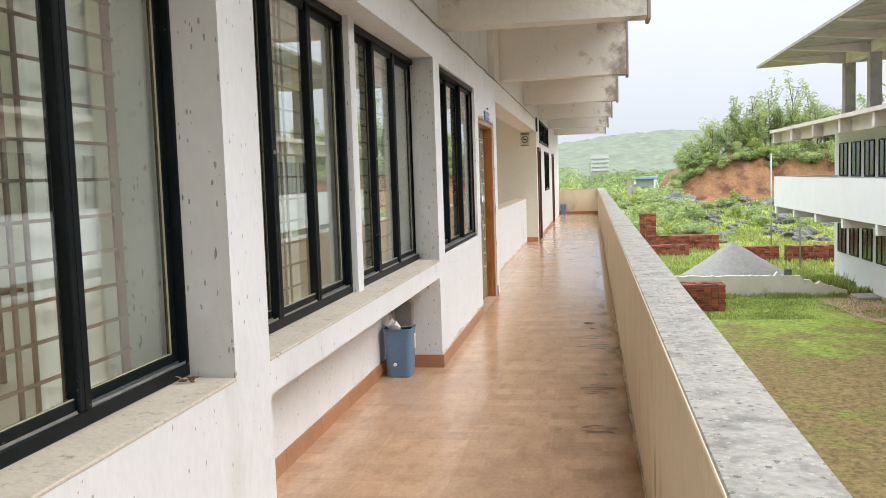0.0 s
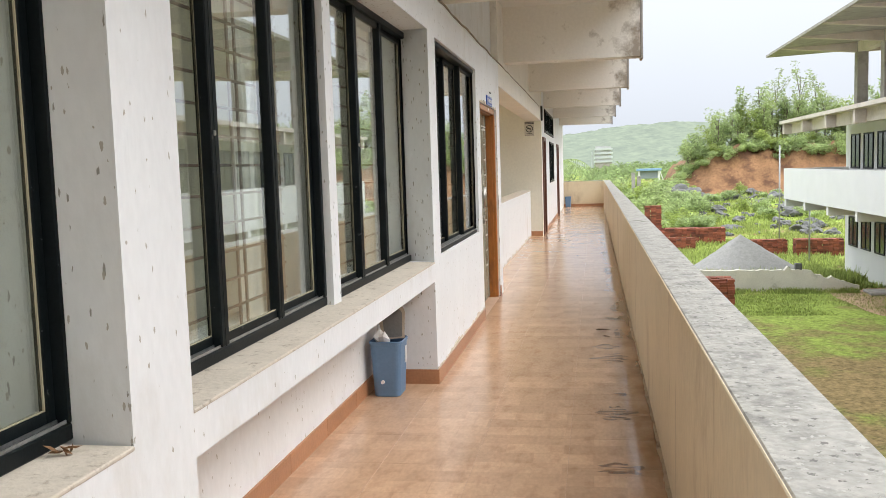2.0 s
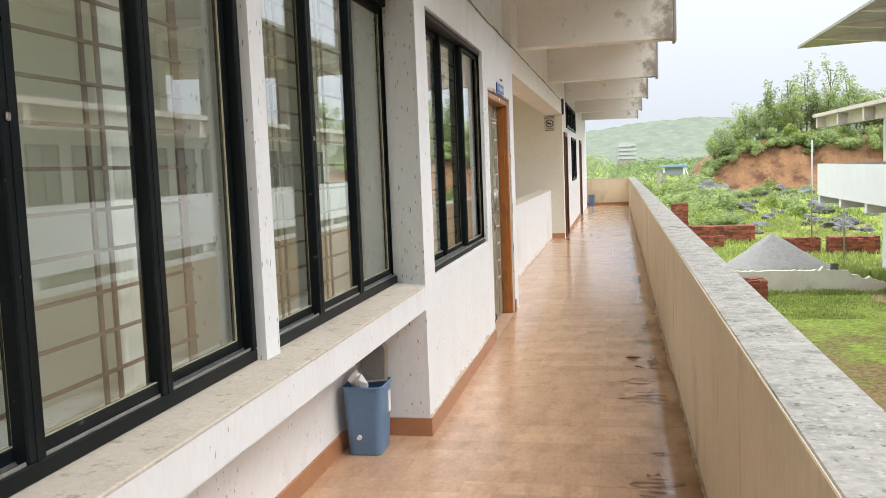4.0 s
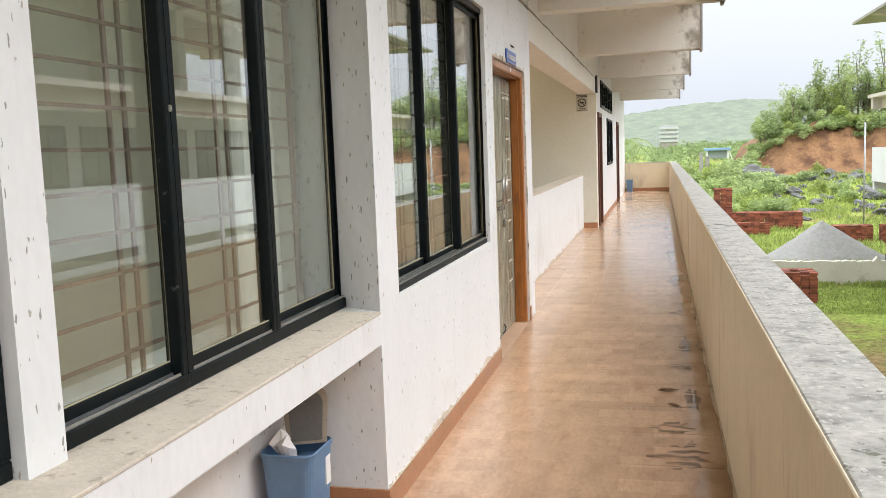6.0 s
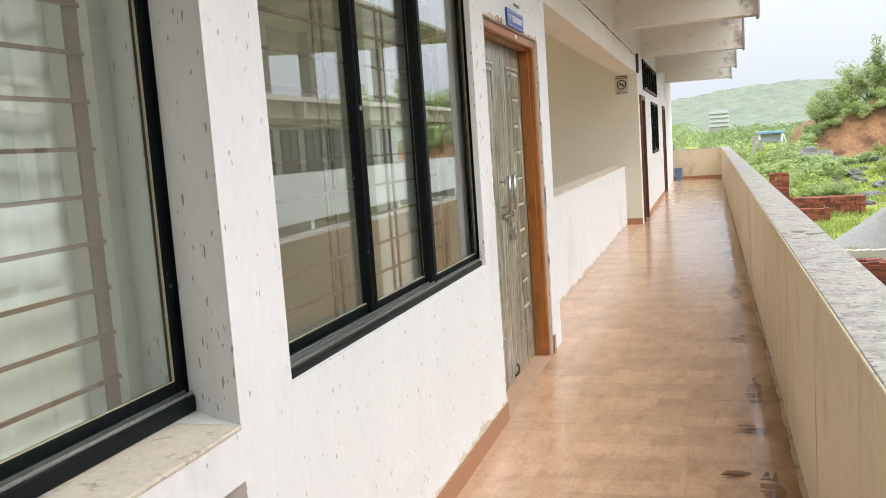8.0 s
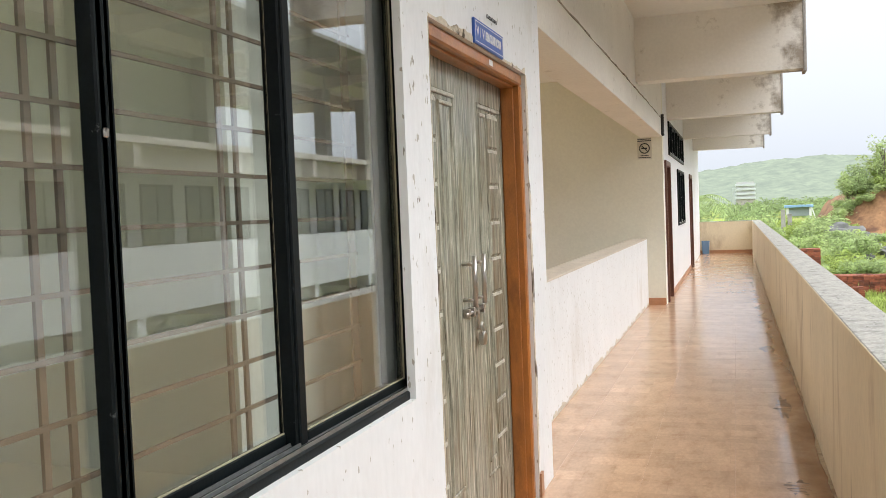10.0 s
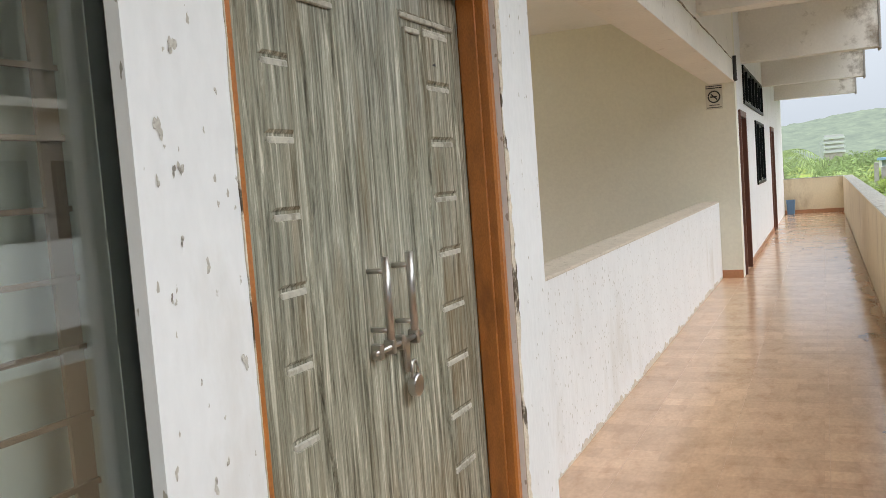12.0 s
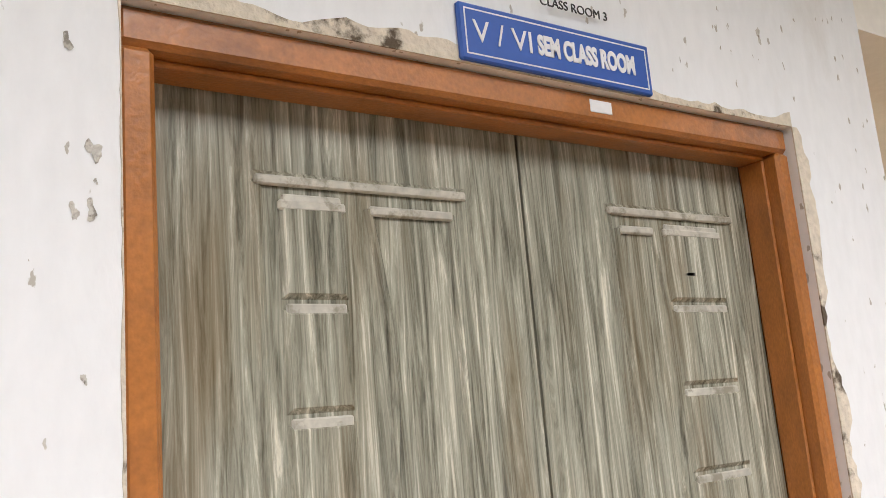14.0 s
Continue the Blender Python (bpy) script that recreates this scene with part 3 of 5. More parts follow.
def leaf(door, y0, y1, p0, p1, c0, c1, s0, s1):
    """One leaf: slab, outer moulding, a ladder of small fielded panels and one tall waved panel."""
    q = Geo().cbox(DX - 0.035, DX, y0, y1, 0.012, 2.052, 0.003)
    lf = part("door_leaf", q, DOOR, door)
    q = Geo()
    ring_profile(q, p0, p1, 0.24, 1.925, 0.018, 0.005, DX)
    part("panel_moulding", q, DOOR, lf)
    for a0, a1, zz in ((p0 + 0.004, p1 - 0.004, 1.909), (c0, c1, 1.872), (s0, s1, 1.872)):
        part("worn_rail", Geo().cbox(DX - 0.001, DX + 0.009, a0, a1, zz - 0.008, zz + 0.008, 0.003), PALE, lf)
    for i in range(10):
        z1 = 1.882 - i * 0.166
        z0 = z1 - 0.152
        q = Geo()
        c = 0.009
        q.add([(DX, c0, z0), (DX, c1, z0), (DX, c1, z1), (DX, c0, z1), (DX + 0.008, c0 + c, z0 + c), (DX + 0.008, c1 - c, z0 + c), (DX + 0.008, c1 - c, z1 - c), (DX + 0.008, c0 + c, z1 - c)],
              [(0, 1, 5, 4), (1, 2, 6, 5), (2, 3, 7, 6), (3, 0, 4, 7), (4, 5, 6, 7)])
        part("fielded_panel", q, DOOR, lf)
        part("worn_rail", Geo().cbox(DX - 0.001, DX + 0.006, c0 + 0.006, c1 - 0.006, z1 - 0.012, z1 + 0.008, 0.003), PALE, lf)
    q = Geo()
    n = 36
    for i in range(n):
        for k, (side, base) in enumerate(((-1, s0), (1, s1))):
            def wave(u):
                return base + (0.028 * math.sin(u * 2 * math.pi * 1.5) if (base == s0) == (c0 < s0) else 0.0)
            u0, u1 = i / n, (i + 1) / n
            za, zb = 1.875 - u0 * 1.56, 1.875 - u1 * 1.56
            ya, yb = wave(u0), wave(u1)
            w = 0.009
            q.add([(DX, ya - w, za), (DX, ya + w, za), (DX, yb + w, zb), (DX, yb - w, zb), (DX + 0.007, ya - 0.003, za), (DX + 0.007, ya + 0.003, za), (DX + 0.007, yb + 0.003, zb), (DX + 0.007, yb - 0.003, zb)],
                  [(0, 4, 7, 3), (1, 2, 6, 5), (4, 5, 6, 7)])
    for z in (0.315,):
        q.cbox(DX - 0.002, DX + 0.007, s0, s1, z - 0.009, z + 0.009, 0.003)
    part("waved_moulding", q, DOOR, lf)
    return lf


door = thing("door_1", (0, 0, 0), "closed double door, streaked grey-green laminate, padlocked, in varnished frame", "door", kind="structure")
fr = Geo()
for a, b, c, d in ((11.274, 11.322, 0.0, 2.045), (12.648, 12.69, 0.0, 2.045), (11.274, 12.69, 2.045, 2.1)):
    fr.cbox(-0.15, -0.016, a, b, c, d, 0.008)
part("door_frame", fr, FRAMEW, door, "orange-brown varnished wooden door frame")
fr = Geo()
fr.cbox(-0.112, -0.05, 11.322, 11.33, 0.0, 2.035, 0.003).cbox(-0.112, -0.05, 12.640, 12.648, 0.0, 2.035, 0.003).cbox(-0.112, -0.05, 11.322, 12.648, 2.035, 2.045, 0.003)
part("door_stop", fr, FRAMEW, door)
lf1 = leaf(door, 11.322, 12.001, 11.485, 11.875, 11.525, 11.637, 11.68, 11.84)
lf2 = leaf(door, 12.007, 12.647, 12.205, 12.587, 12.36, 12.535, 12.235, 12.33)
for y in (11.922, 12.06):
    lf = lf1 if y < 12.0 else lf2
    q = Geo().tube([(DX + 0.052, y, 1.05), (DX + 0.052, y, 1.26)], 0.0105, 12)
    hd = part("pull_handle", q, STEEL, lf, "brushed steel bar handle", True)
    for z in (1.075, 1.225):
        part("stand_off", Geo().tube([(DX, y - 0.002, z), (DX + 0.052, y - 0.002, z)], 0.007, 10), STEEL, hd, smooth=True)
lat = part("slide_bolt", Geo().tube([(DX + 0.018, 11.895, 1.018), (DX + 0.018, 12.165, 1.022)], 0.008, 10), STEEL, lf1, "steel aldrop slide bolt", True)
for y in (11.915, 11.985, 12.04, 12.13):
    part("bolt_bracket", Geo().cbox(DX, DX + 0.03, y - 0.009, y + 0.009, 1.0, 1.04, 0.003), STEEL, lat)
part("hasp", Geo().cbox(DX + 0.01, DX + 0.018, 12.065, 12.095, 0.93, 1.02, 0.003), STEEL, lat)
part("spy_hole", Geo().cbox(DX - 0.001, DX + 0.008, 12.41, 12.44, 1.781, 1.793, 0.003), STEEL, lf2)

lock = thing("padlock", (DX + 0.028, 12.09, 0.893), "round steel padlock hanging on door bolt", "padlock")
part("lock_body", Geo().tube([(-0.012, 0, 0), (-0.008, 0, 0), (0.01, 0, 0), (0.013, 0, 0)], [0.027, 0.031, 0.031, 0.027], 20), STEEL, lock, smooth=False)
part("shackle", Geo().tube([(0, -0.016, 0.02), (0, -0.017, 0.05), (0, -0.01, 0.064), (0, 0.0, 0.068), (0, 0.01, 0.064), (0, 0.017, 0.05), (0, 0.016, 0.02)], 0.0045, 8), STEEL, lock, smooth=True)


def ragged(name, p, d, length, w0, w1, parent=None, seed=1, step=0.018, label="", material=None, lift=0.003, axis=(0, 1, 0)):
    """A strip on the wall face with one straight and one broken edge. p: start, d: along, axis: outwards."""
    rnd = random.Random(seed)
    p, d, ax = Vector(p), Vector(d).normalized(), Vector(axis)
    nrm = Vector((lift, 0, 0)) if abs(d.x) + abs(ax.x) < 0.5 else Vector((0, 0, lift))
    n = int(length / step)
    w = w0
    q = Geo()
    prev = None
    for i in range(n + 1):
        w += rnd.uniform(-1, 1) * (w1 - w0) * 0.35
        w = min(w1, max(w0, w))
        a = p + d * (i * length / n) + nrm
        b = a + ax * w
        if prev:
            q.add([prev[0], prev[1], b, a, prev[0] - nrm, prev[1] - nrm, b - nrm, a - nrm], [(0, 1, 2, 3), (1, 5, 6, 2), (0, 3, 7, 4)])
        prev = (a, b)
    return tagged(part(name, q, material or RAGGED, parent), label, "", "", "" if parent else "structure")


rg = "broken mortar edge round the door frame"
ragged("trim", (0, 12.69, 0.0), (0, 0, 1), 2.10, 0.006, 0.042, seed=3, label=rg)
ragged("trim", (0, 11.27, 2.1), (0, 1, 0), 1.42, 0.012, 0.036, seed=4, label=rg, axis=(0, 0, 1))
ragged("trim", (0, 11.274, 0.0), (0, 0, 1), 2.1, 0.001, 0.005, seed=5, label=rg, axis=(0, -1, 0))


def text(body, size, m, parent, material, name="lettering", ext=0.0008, bold=0.0):
    cu = bpy.data.curves.new("txt", "FONT")
    cu.body, cu.size, cu.extrude = body, size, ext
    cu.align_x, cu.align_y, cu.offset = "CENTER", "CENTER", bold
    tmp = bpy.data.objects.new("txt", cu)
    scene.collection.objects.link(tmp)
    bpy.context.view_layer.update()
    me = bpy.data.meshes.new_from_object(tmp.evaluated_get(bpy.context.evaluated_depsgraph_get()))
    bpy.data.objects.remove(tmp)
    me.materials.clear()
    me.materials.append(material)
    ob = new(name, me)
    ob.parent, ob.matrix_basis = parent, m
    return ob


BLUE = mat("plate_blue", (0.025, 0.10, 0.42), 0.35, 0.06, 20, 0.0)
PAINTW = mat("sign_white", (0.82, 0.82, 0.82), 0.5, 0.04, 30, 0.0)
PAINTK = mat("sign_black", (0.03, 0.03, 0.03), 0.6, 0.1, 30, 0.0)
plate = thing("name_plate", (0.0, 12.022, 2.153), "blue door sign with white letters, fixed above door", "sign")
part("board", Geo().cbox(0.0, 0.012, -0.222, 0.222, -0.05, 0.05, 0.003), BLUE, plate)
q = Geo()
for a0, a1, b0, b1 in ((-0.212, 0.212, 0.038, 0.0405), (-0.212, 0.212, -0.0405, -0.038), (-0.212, -0.2095, -0.038, 0.038), (0.2095, 0.212, -0.038, 0.038)):
    q.box(0.0115, 0.0128, a0, a1, b0, b1)
part("border_line", q, PAINTW, plate)
face = Matrix(((0, 0, 1, 0.0125), (1, 0, 0, 0), (0, 1, 0, 0), (0, 0, 0, 1)))
text("V / VI", 0.056, Matrix.Translation((0, -0.132, 0)) @ face, plate, PAINTW)
text("SEM CLASS ROOM", 0.037, Matrix.Translation((0, 0.06, 0)) @ face @ Matrix.Diagonal((0.79, 1.3, 1, 1)), plate, PAINTW, ext=0.001, bold=0.0018)
stn = thing("stencil_lettering", (0.001, 12.06, 2.24), "small black painted words on wall above door", "lettering")
text("CLASS ROOM 3", 0.024, face, stn, PAINTK)

part("tape_patch", Geo().cbox(-0.0165, -0.0145, 12.10, 12.155, 2.062, 2.086, 0.0008), PAINTW, door, "torn white tape on door frame")
part("rubber_stop", Geo().tube([(DX, 12.01, 0.03), (DX + 0.02, 12.015, 0.05), (DX + 0.024, 12.02, 0.085), (DX + 0.01, 12.018, 0.105)], 0.007, 6), PAINTK, door, "small black rubber loop")

# larger places where the paint has come off beside the door
rnd = random.Random(44)
q = Geo()
for i in range(64):
    if i < 44:
        cy, cz = rnd.uniform(11.04, 11.255), rnd.uniform(0.9, 2.35)
    else:
        cy, cz = rnd.uniform(11.3, 13.0), rnd.uniform(2.24, 2.5)
    r = 0.004 + 0.017 * rnd.random() ** 2.0
    k = 17
    ph = [rnd.uniform(0, 6.28) for _ in range(3)]
    rim = []
    for j in range(k):
        a = 2 * math.pi * j / k
        rr = r * (0.85 + 0.3 * math.sin(2 * a + ph[0]) + 0.25 * math.sin(3 * a + ph[1]) + 0.12 * math.sin(7 * a + ph[2]))
        rim.append((0.0012, cy + rr * 0.6 * math.cos(a), cz + rr * 1.1 * math.sin(a)))
    q.add(rim + [(0.0014, cy, cz)], [(j, (j + 1) % k, k) for j in range(k)])
tagged(part("peeled_paint", q, mat("bared_plaster", (0.58, 0.555, 0.50), 0.95, 0.25, 40, 0.6, 120, stain=(0.26, 0.24, 0.21), stain_scale=40, stain_lo=0.5, stain_hi=0.6)), "small grey patches where white paint peeled off wall", "peeled paint", "", "stuff")

# skirting tiles
sk = tagged(new("baseboard"), "terracotta tile skirting", "baseboard", "", "structure")


def skirt(p, d, nrm, length, h=0.1, t=0.012):
    p, d, nrm = Vector(p), Vector(d), Vector(nrm)
    n = max(1, round(length / 0.6))
    for i in range(n):
        a = p + d * (i * length / n + 0.0015)
        b = p + d * ((i + 1) * length / n - 0.0015)
        c = [a, b, b + nrm * t, a + nrm * t]
        lo = [Vector((v.x, v.y, 0.0)) for v in c]
        hi = [Vector((v.x, v.y, h)) for v in c]
        part("skirting_tile", Geo().add(lo + hi, [(0, 1, 2, 3), (4, 5, 6, 7), (0, 1, 5, 4), (1, 2, 6, 5), (2, 3, 7, 6), (3, 0, 4, 7)]), SKIRT, sk)


skirt((-0.42, 5.05, 0), (0, 1, 0), (1, 0, 0), 3.6)
skirt((-0.40, 8.66, 0), (1, 0, 0), (0, -1, 0), 0.412)
skirt((0, 8.66, 0), (0, 1, 0), (1, 0, 0), 2.6)
skirt((0, 12.70, 0), (0, 1, 0), (1, 0, 0), 0.06, 0.12)
skirt((-0.25, ST1, 0), (1, 0, 0), (0, -1, 0), 0.25)
skirt((0, -5.0, 0), (0, 1, 0), (1, 0, 0), 10.05)
skirt((0, 22.5, 0), (0, 1, 0), (1, 0, 0), 6.0, 0.08)
skirt((0, Y1, 0), (1, 0, 0), (0, -1, 0), PX, 0.09)
ragged("trim", (0.0, 8.66, 0.1), (0, 1, 0), 2.62, 0.004, 0.04, seed=8, label="chipped plaster edge over the skirting", axis=(0, 0, 1), material=SILL, lift=0.006)
ragged("trim", (LW, ST0, 0.0), (0, 1, 0), ST1 - ST0, 0.006, 0.05, seed=9, label="chipped plaster edge above the floor", axis=(0, 0, 1), material=SILL)
COVE = mat("dirty_mortar", (0.58, 0.46, 0.32), 0.9, 0.25, 7, 0.6, 50, stain=(0.2, 0.13, 0.08), stain_scale=6, stain_lo=0.5, stain_hi=0.7)
ragged("trim", (PX, Y0, 0.0), (0, 1, 0), Y1 - Y0, 0.008, 0.024, seed=10, label="dirty mortar fillet at the parapet's foot", axis=(-1, 0, 0), material=COVE, lift=0.005, step=0.04)

PIPE = mat("black_pipe", (0.03, 0.028, 0.027), 0.5, 0.15)
# ledge wire
q = Geo()
rnd = random.Random(5)
q.tube([(0.0 + rnd.uniform(-0.006, 0.006), Y0 + i * 0.25, 2.662 + rnd.uniform(-0.006, 0.01)) for i in range(int((ST1 - Y0) / 0.25) + 1)], 0.008, 6)
wire = tagged(part("cable", q, mat("cable_cover", (0.40, 0.34, 0.26), 0.7, 0.3, 3, 0.2, 40, stain=(0.10, 0.07, 0.05), stain_scale=6, stain_lo=0.5, stain_hi=0.6), smooth=True), "cream painted cable along the wall ledge", "cable")


stub = tagged(part("pipe_stub", Geo().tube([(0.022, ST1 - 0.12, 2.70), (0.022, ST1 - 0.12, 2.42), (0.03, ST1 - 0.12, 2.40)], 0.022, 10), PIPE, smooth=True), "short black plastic drain pipe stub on beam", "pipe")

# ---- dustbins ----
def rrect(w, d, r, n=5):
    pts = []
    for cx, cy, a0 in ((w / 2 - r, d / 2 - r, 0), (-w / 2 + r, d / 2 - r, 90), (-w / 2 + r, -d / 2 + r, 180), (w / 2 - r, -d / 2 + r, 270)):
        pts += [(cx + r * math.cos(radians(a0 + 90 * i / n)), cy + r * math.sin(radians(a0 + 90 * i / n))) for i in range(n + 1)]
    return pts


def shell(q, rows, close_bottom=True):
    """Skins rounded rectangles (w, d, r, z) one above another."""
    n = None
    for w, d, r, z in rows:
        pts = rrect(w, d, r)
        k = len(q.v)
        q.v += [(x, y, z) for x, y in pts]
        if n:
            q.f += [(k - n + j, k - n + (j + 1) % n, k + (j + 1) % n, k + j) for j in range(n)]
        else:
            first = k
        n = len(pts)
    if close_bottom:
        q.f.append(tuple(first + j for j in range(n))[::-1])
    q.f.append(tuple(len(q.v) - n + j for j in range(n)))
    return q


LID = mat("beige_lid_plastic", (0.33, 0.275, 0.21), 0.4, 0.15)
PAPER = mat("waste_paper", (0.78, 0.77, 0.76), 0.9, 0.06)


def dustbin(x, y, label, full):
    b = thing("dustbin", (x, y, 0), label, "dustbin", "dustbins on the gallery")
    part("bin_body", shell(Geo(), [(0.165, 0.19, 0.03, 0.0), (0.175, 0.20, 0.035, 0.008), (0.207, 0.232, 0.038, 0.345), (0.219, 0.244, 0.040, 0.348), (0.221, 0.246, 0.040, 0.362), (0.211, 0.236, 0.036, 0.366), (0.203, 0.228, 0.034, 0.30)]), BIN, b)
    if full:
        part("sticker", Geo().box(0.094, 0.104, 0.03, 0.075, 0.20, 0.31), PAPER, b, "white paper sticker")
        part("hinge_knob", Geo().tube([(-0.02, -0.105, 0.10), (-0.02, -0.122, 0.10)], 0.012, 10), PAPER, b)
        m = pose(0.02, 0.055, 0.352, 0, 0, 24) @ pose(0, 0, 0, -8, 0, 0)

        def hood(w, h, r, y0, y1, z0):
            """A round-topped upright slab."""
            out = [(w * 0.86, z0)] + [(w - r + r * math.cos(radians(9 * k)), z0 + h - r + r * math.sin(radians(9 * k))) for k in range(11)]
            loop = out + [(-px, pz) for px, pz in out[::-1]]
            k = len(loop)
            f = [m @ Vector((px, y0, pz)) for px, pz in loop] + [m @ Vector((px * 0.95, y1, pz)) for px, pz in loop]
            return Geo().add(f, [tuple(range(k)), tuple(range(2 * k - 1, k - 1, -1))] + [(i, (i + 1) % k, k + (i + 1) % k, k + i) for i in range(k)])

        lid = part("flap_lid", hood(0.088, 0.225, 0.055, 0.0, 0.055, 0.0), LID, b, "beige plastic flap standing open")
        part("flap_panel", hood(0.068, 0.19, 0.045, -0.004, 0.001, 0.012), mat("smoky_panel", (0.13, 0.125, 0.115), 0.4, 0.1), lid, "smoky grey inner panel")
        p = Geo()
        rr = random.Random(2)
        for c in ((-0.05, -0.03, 0.37), (-0.01, -0.06, 0.355), (-0.07, 0.04, 0.36)):
            ring = [(c[0] + rr.uniform(0.025, 0.05) * math.cos(a), c[1] + rr.uniform(0.025, 0.05) * math.sin(a), c[2] + rr.uniform(-0.02, 0.05)) for a in [i * math.pi / 4 for i in range(8)]]
            p.add(ring + [(c[0], c[1], c[2] + 0.07), (c[0], c[1], c[2] - 0.05)], [(i, (i + 1) % 8, 8) for i in range(8)] + [((i + 1) % 8, i, 9) for i in range(8)])
        part("paper", p, PAPER, b, "crumpled white paper waste")
    return b


dustbin(-0.275, 8.40, "blue plastic dustbin full of paper with flap open, standing in niche", True)
dustbin(0.16, 33.75, "blue plastic dustbin at the gallery's far end", False)

# ---- warning sign ----
sg = thing("no_smoking_sign", (-0.245, ST1, 2.245), "small no smoking sign with black ring on stairwell wall", "sign")
part("plaque", Geo().cbox(-0.10, 0.10, -0.006, 0, -0.15, 0.15, 0.002), mat("sign_cream", (0.62, 0.59, 0.50), 0.6, 0.05), sg)
q = Geo().tube([(0.068 * math.cos(i * math.pi / 14), -0.008, 0.068 * math.sin(i * math.pi / 14)) for i in range(29)], 0.009, 6)
q.box(-0.05, 0.05, -0.0105, -0.006, -0.007, 0.007, pose(0, 0, 0, 0, 45, 0))
q.box(-0.045, 0.035, -0.0095, -0.006, -0.009, 0.009)
part("symbol", q, PAINTK, sg, "black ring with slashed cigarette")
for a, z0, z1 in ((0.095, 0.10, 0.112), (0.095, 0.125, 0.135), (0.06, -0.105, -0.097), (0.085, -0.135, -0.125)):
    part("caption_bar", Geo().box(-a, a, -0.008, -0.005, z0, z1), PAINTK, sg)

DARKWOOD = mat("dark_brown_wood", (0.13, 0.05, 0.03), 0.45, 0.25, 5, 0.1, 60, stretch=(6, 6, 0.5))
# ---- far rooms: doors and windows ----
for i, (a, b) in enumerate(((21.55, 22.45), (28.6, 29.6))):
    d = thing("door_%d" % (i + 2), (0, a, 0), "narrow closed brown wooden door in varnished frame", "door", kind="structure")
    w = b - a
    part("door_frame", Geo().cbox(-0.12, 0.03, 0, 0.06, 0, 2.08, 0.005).cbox(-0.12, 0.03, w - 0.06, w, 0, 2.08, 0.005).cbox(-0.12, 0.03, 0.06, w - 0.06, 2.0, 2.08, 0.005), DARKWOOD, d)
    q = Geo().cbox(-0.09, -0.05, 0.06, w - 0.06, 0.01, 2.0, 0.003)
    ring_profile(q, 0.15, w - 0.15, 0.2, 0.95, 0.03, 0.01, -0.05)
    ring_profile(q, 0.15, w - 0.15, 1.05, 1.85, 0.03, 0.01, -0.05)
    part("door_leaf", q, DARKWOOD, d)
window("window_7", 22.45, 24.4, 2.2, 2.72, 0.012, "small dark ventilator window under ceiling", (23.1, 23.75), grille=False)
window("window_8", 24.4, 26.4, 2.2, 2.72, 0.012, "small dark ventilator window under ceiling", (25.1, 25.75), grille=False)
window("window_9", 24.4, 26.4, 1.05, 2.05, 0.012, "dark framed sliding window of a far room", (25.1, 25.75), grille=False)
setting("wall_far_room", Geo().box(-3.2, -3.0, 21.45, Y1, -0.1, CZ).box(-3.0, -0.25, Y1, Y1 + 0.2, -0.1, CZ).box(-3.0, -0.25, 21.45, Y1, 3.2, 3.3), INNER, "pale walls of the far room", "wall")

# ---- inside the classrooms ----


def curtain(y0, y1, x, label):
    c = thing("curtain", (x, y0, 0), label, "curtain", "classroom curtains")
    q = Geo()
    n = 40
    pts = []
    for i in range(n + 1):
        u = i / n
        pts.append((0.014 * math.sin(u * (y1 - y0) * 42) + 0.006 * math.sin(u * 31), u * (y1 - y0)))
    k = [(px, py, 0.55) for px, py in pts] + [(px * 0.6, py, 2.6) for px, py in pts]
    q.add(k, [(i, i + 1, n + 2 + i, n + 1 + i) for i in range(n)])
    part("cloth", q, CURTAIN, c, smooth=True)
    part("curtain_rod", Geo().tube([(0, -0.1, 2.62), (0, y1 - y0 + 0.1, 2.62)], 0.012, 8), STEEL, c)
    return c


curtain(4.30, 4.70, -0.42, "white cloth curtain drawn beside classroom window")
curtain(6.38, 6.66, -0.42, "white cloth curtain bunched beside classroom window")
curtain(8.30, 8.66, -0.42, "white cloth curtain bunched beside classroom window")
curtain(10.65, 11.8, -0.40, "white cloth curtain bunched beside classroom window")


def desk(x, y):
    d = thing("classroom_bench", (x, y, -0.02), "brown wooden classroom bench desk inside room", "bench", "classroom benches")
    part("desktop", Geo().cbox(-0.2, 0.2, -0.65, 0.65, 0.72, 0.75, 0.006), DESKW, d)
    part("seat", Geo().cbox(-0.62, -0.36, -0.65, 0.65, 0.42, 0.45, 0.006), DESKW, d)
    for yy in (-0.6, 0.6):
        part("side_frame", Geo().cbox(-0.02, 0.02, yy - 0.02, yy + 0.02, 0, 0.72, 0.004).cbox(-0.52, -0.48, yy - 0.02, yy + 0.02, 0, 0.42, 0.004).cbox(-0.5, 0.0, yy - 0.015, yy + 0.015, 0.1, 0.14, 0.004), GRILLE, d)
    return d


d0 = desk(-3.4, 2.2)
for x, y in ((-3.4, 4.0), (-3.4, 5.8), (-3.4, 7.5), (-3.4, 10.3), (-3.4, 11.8)):
    copy_thing(d0, pose(x, y, -0.02))

# ---- litter and wet patches on the floor ----


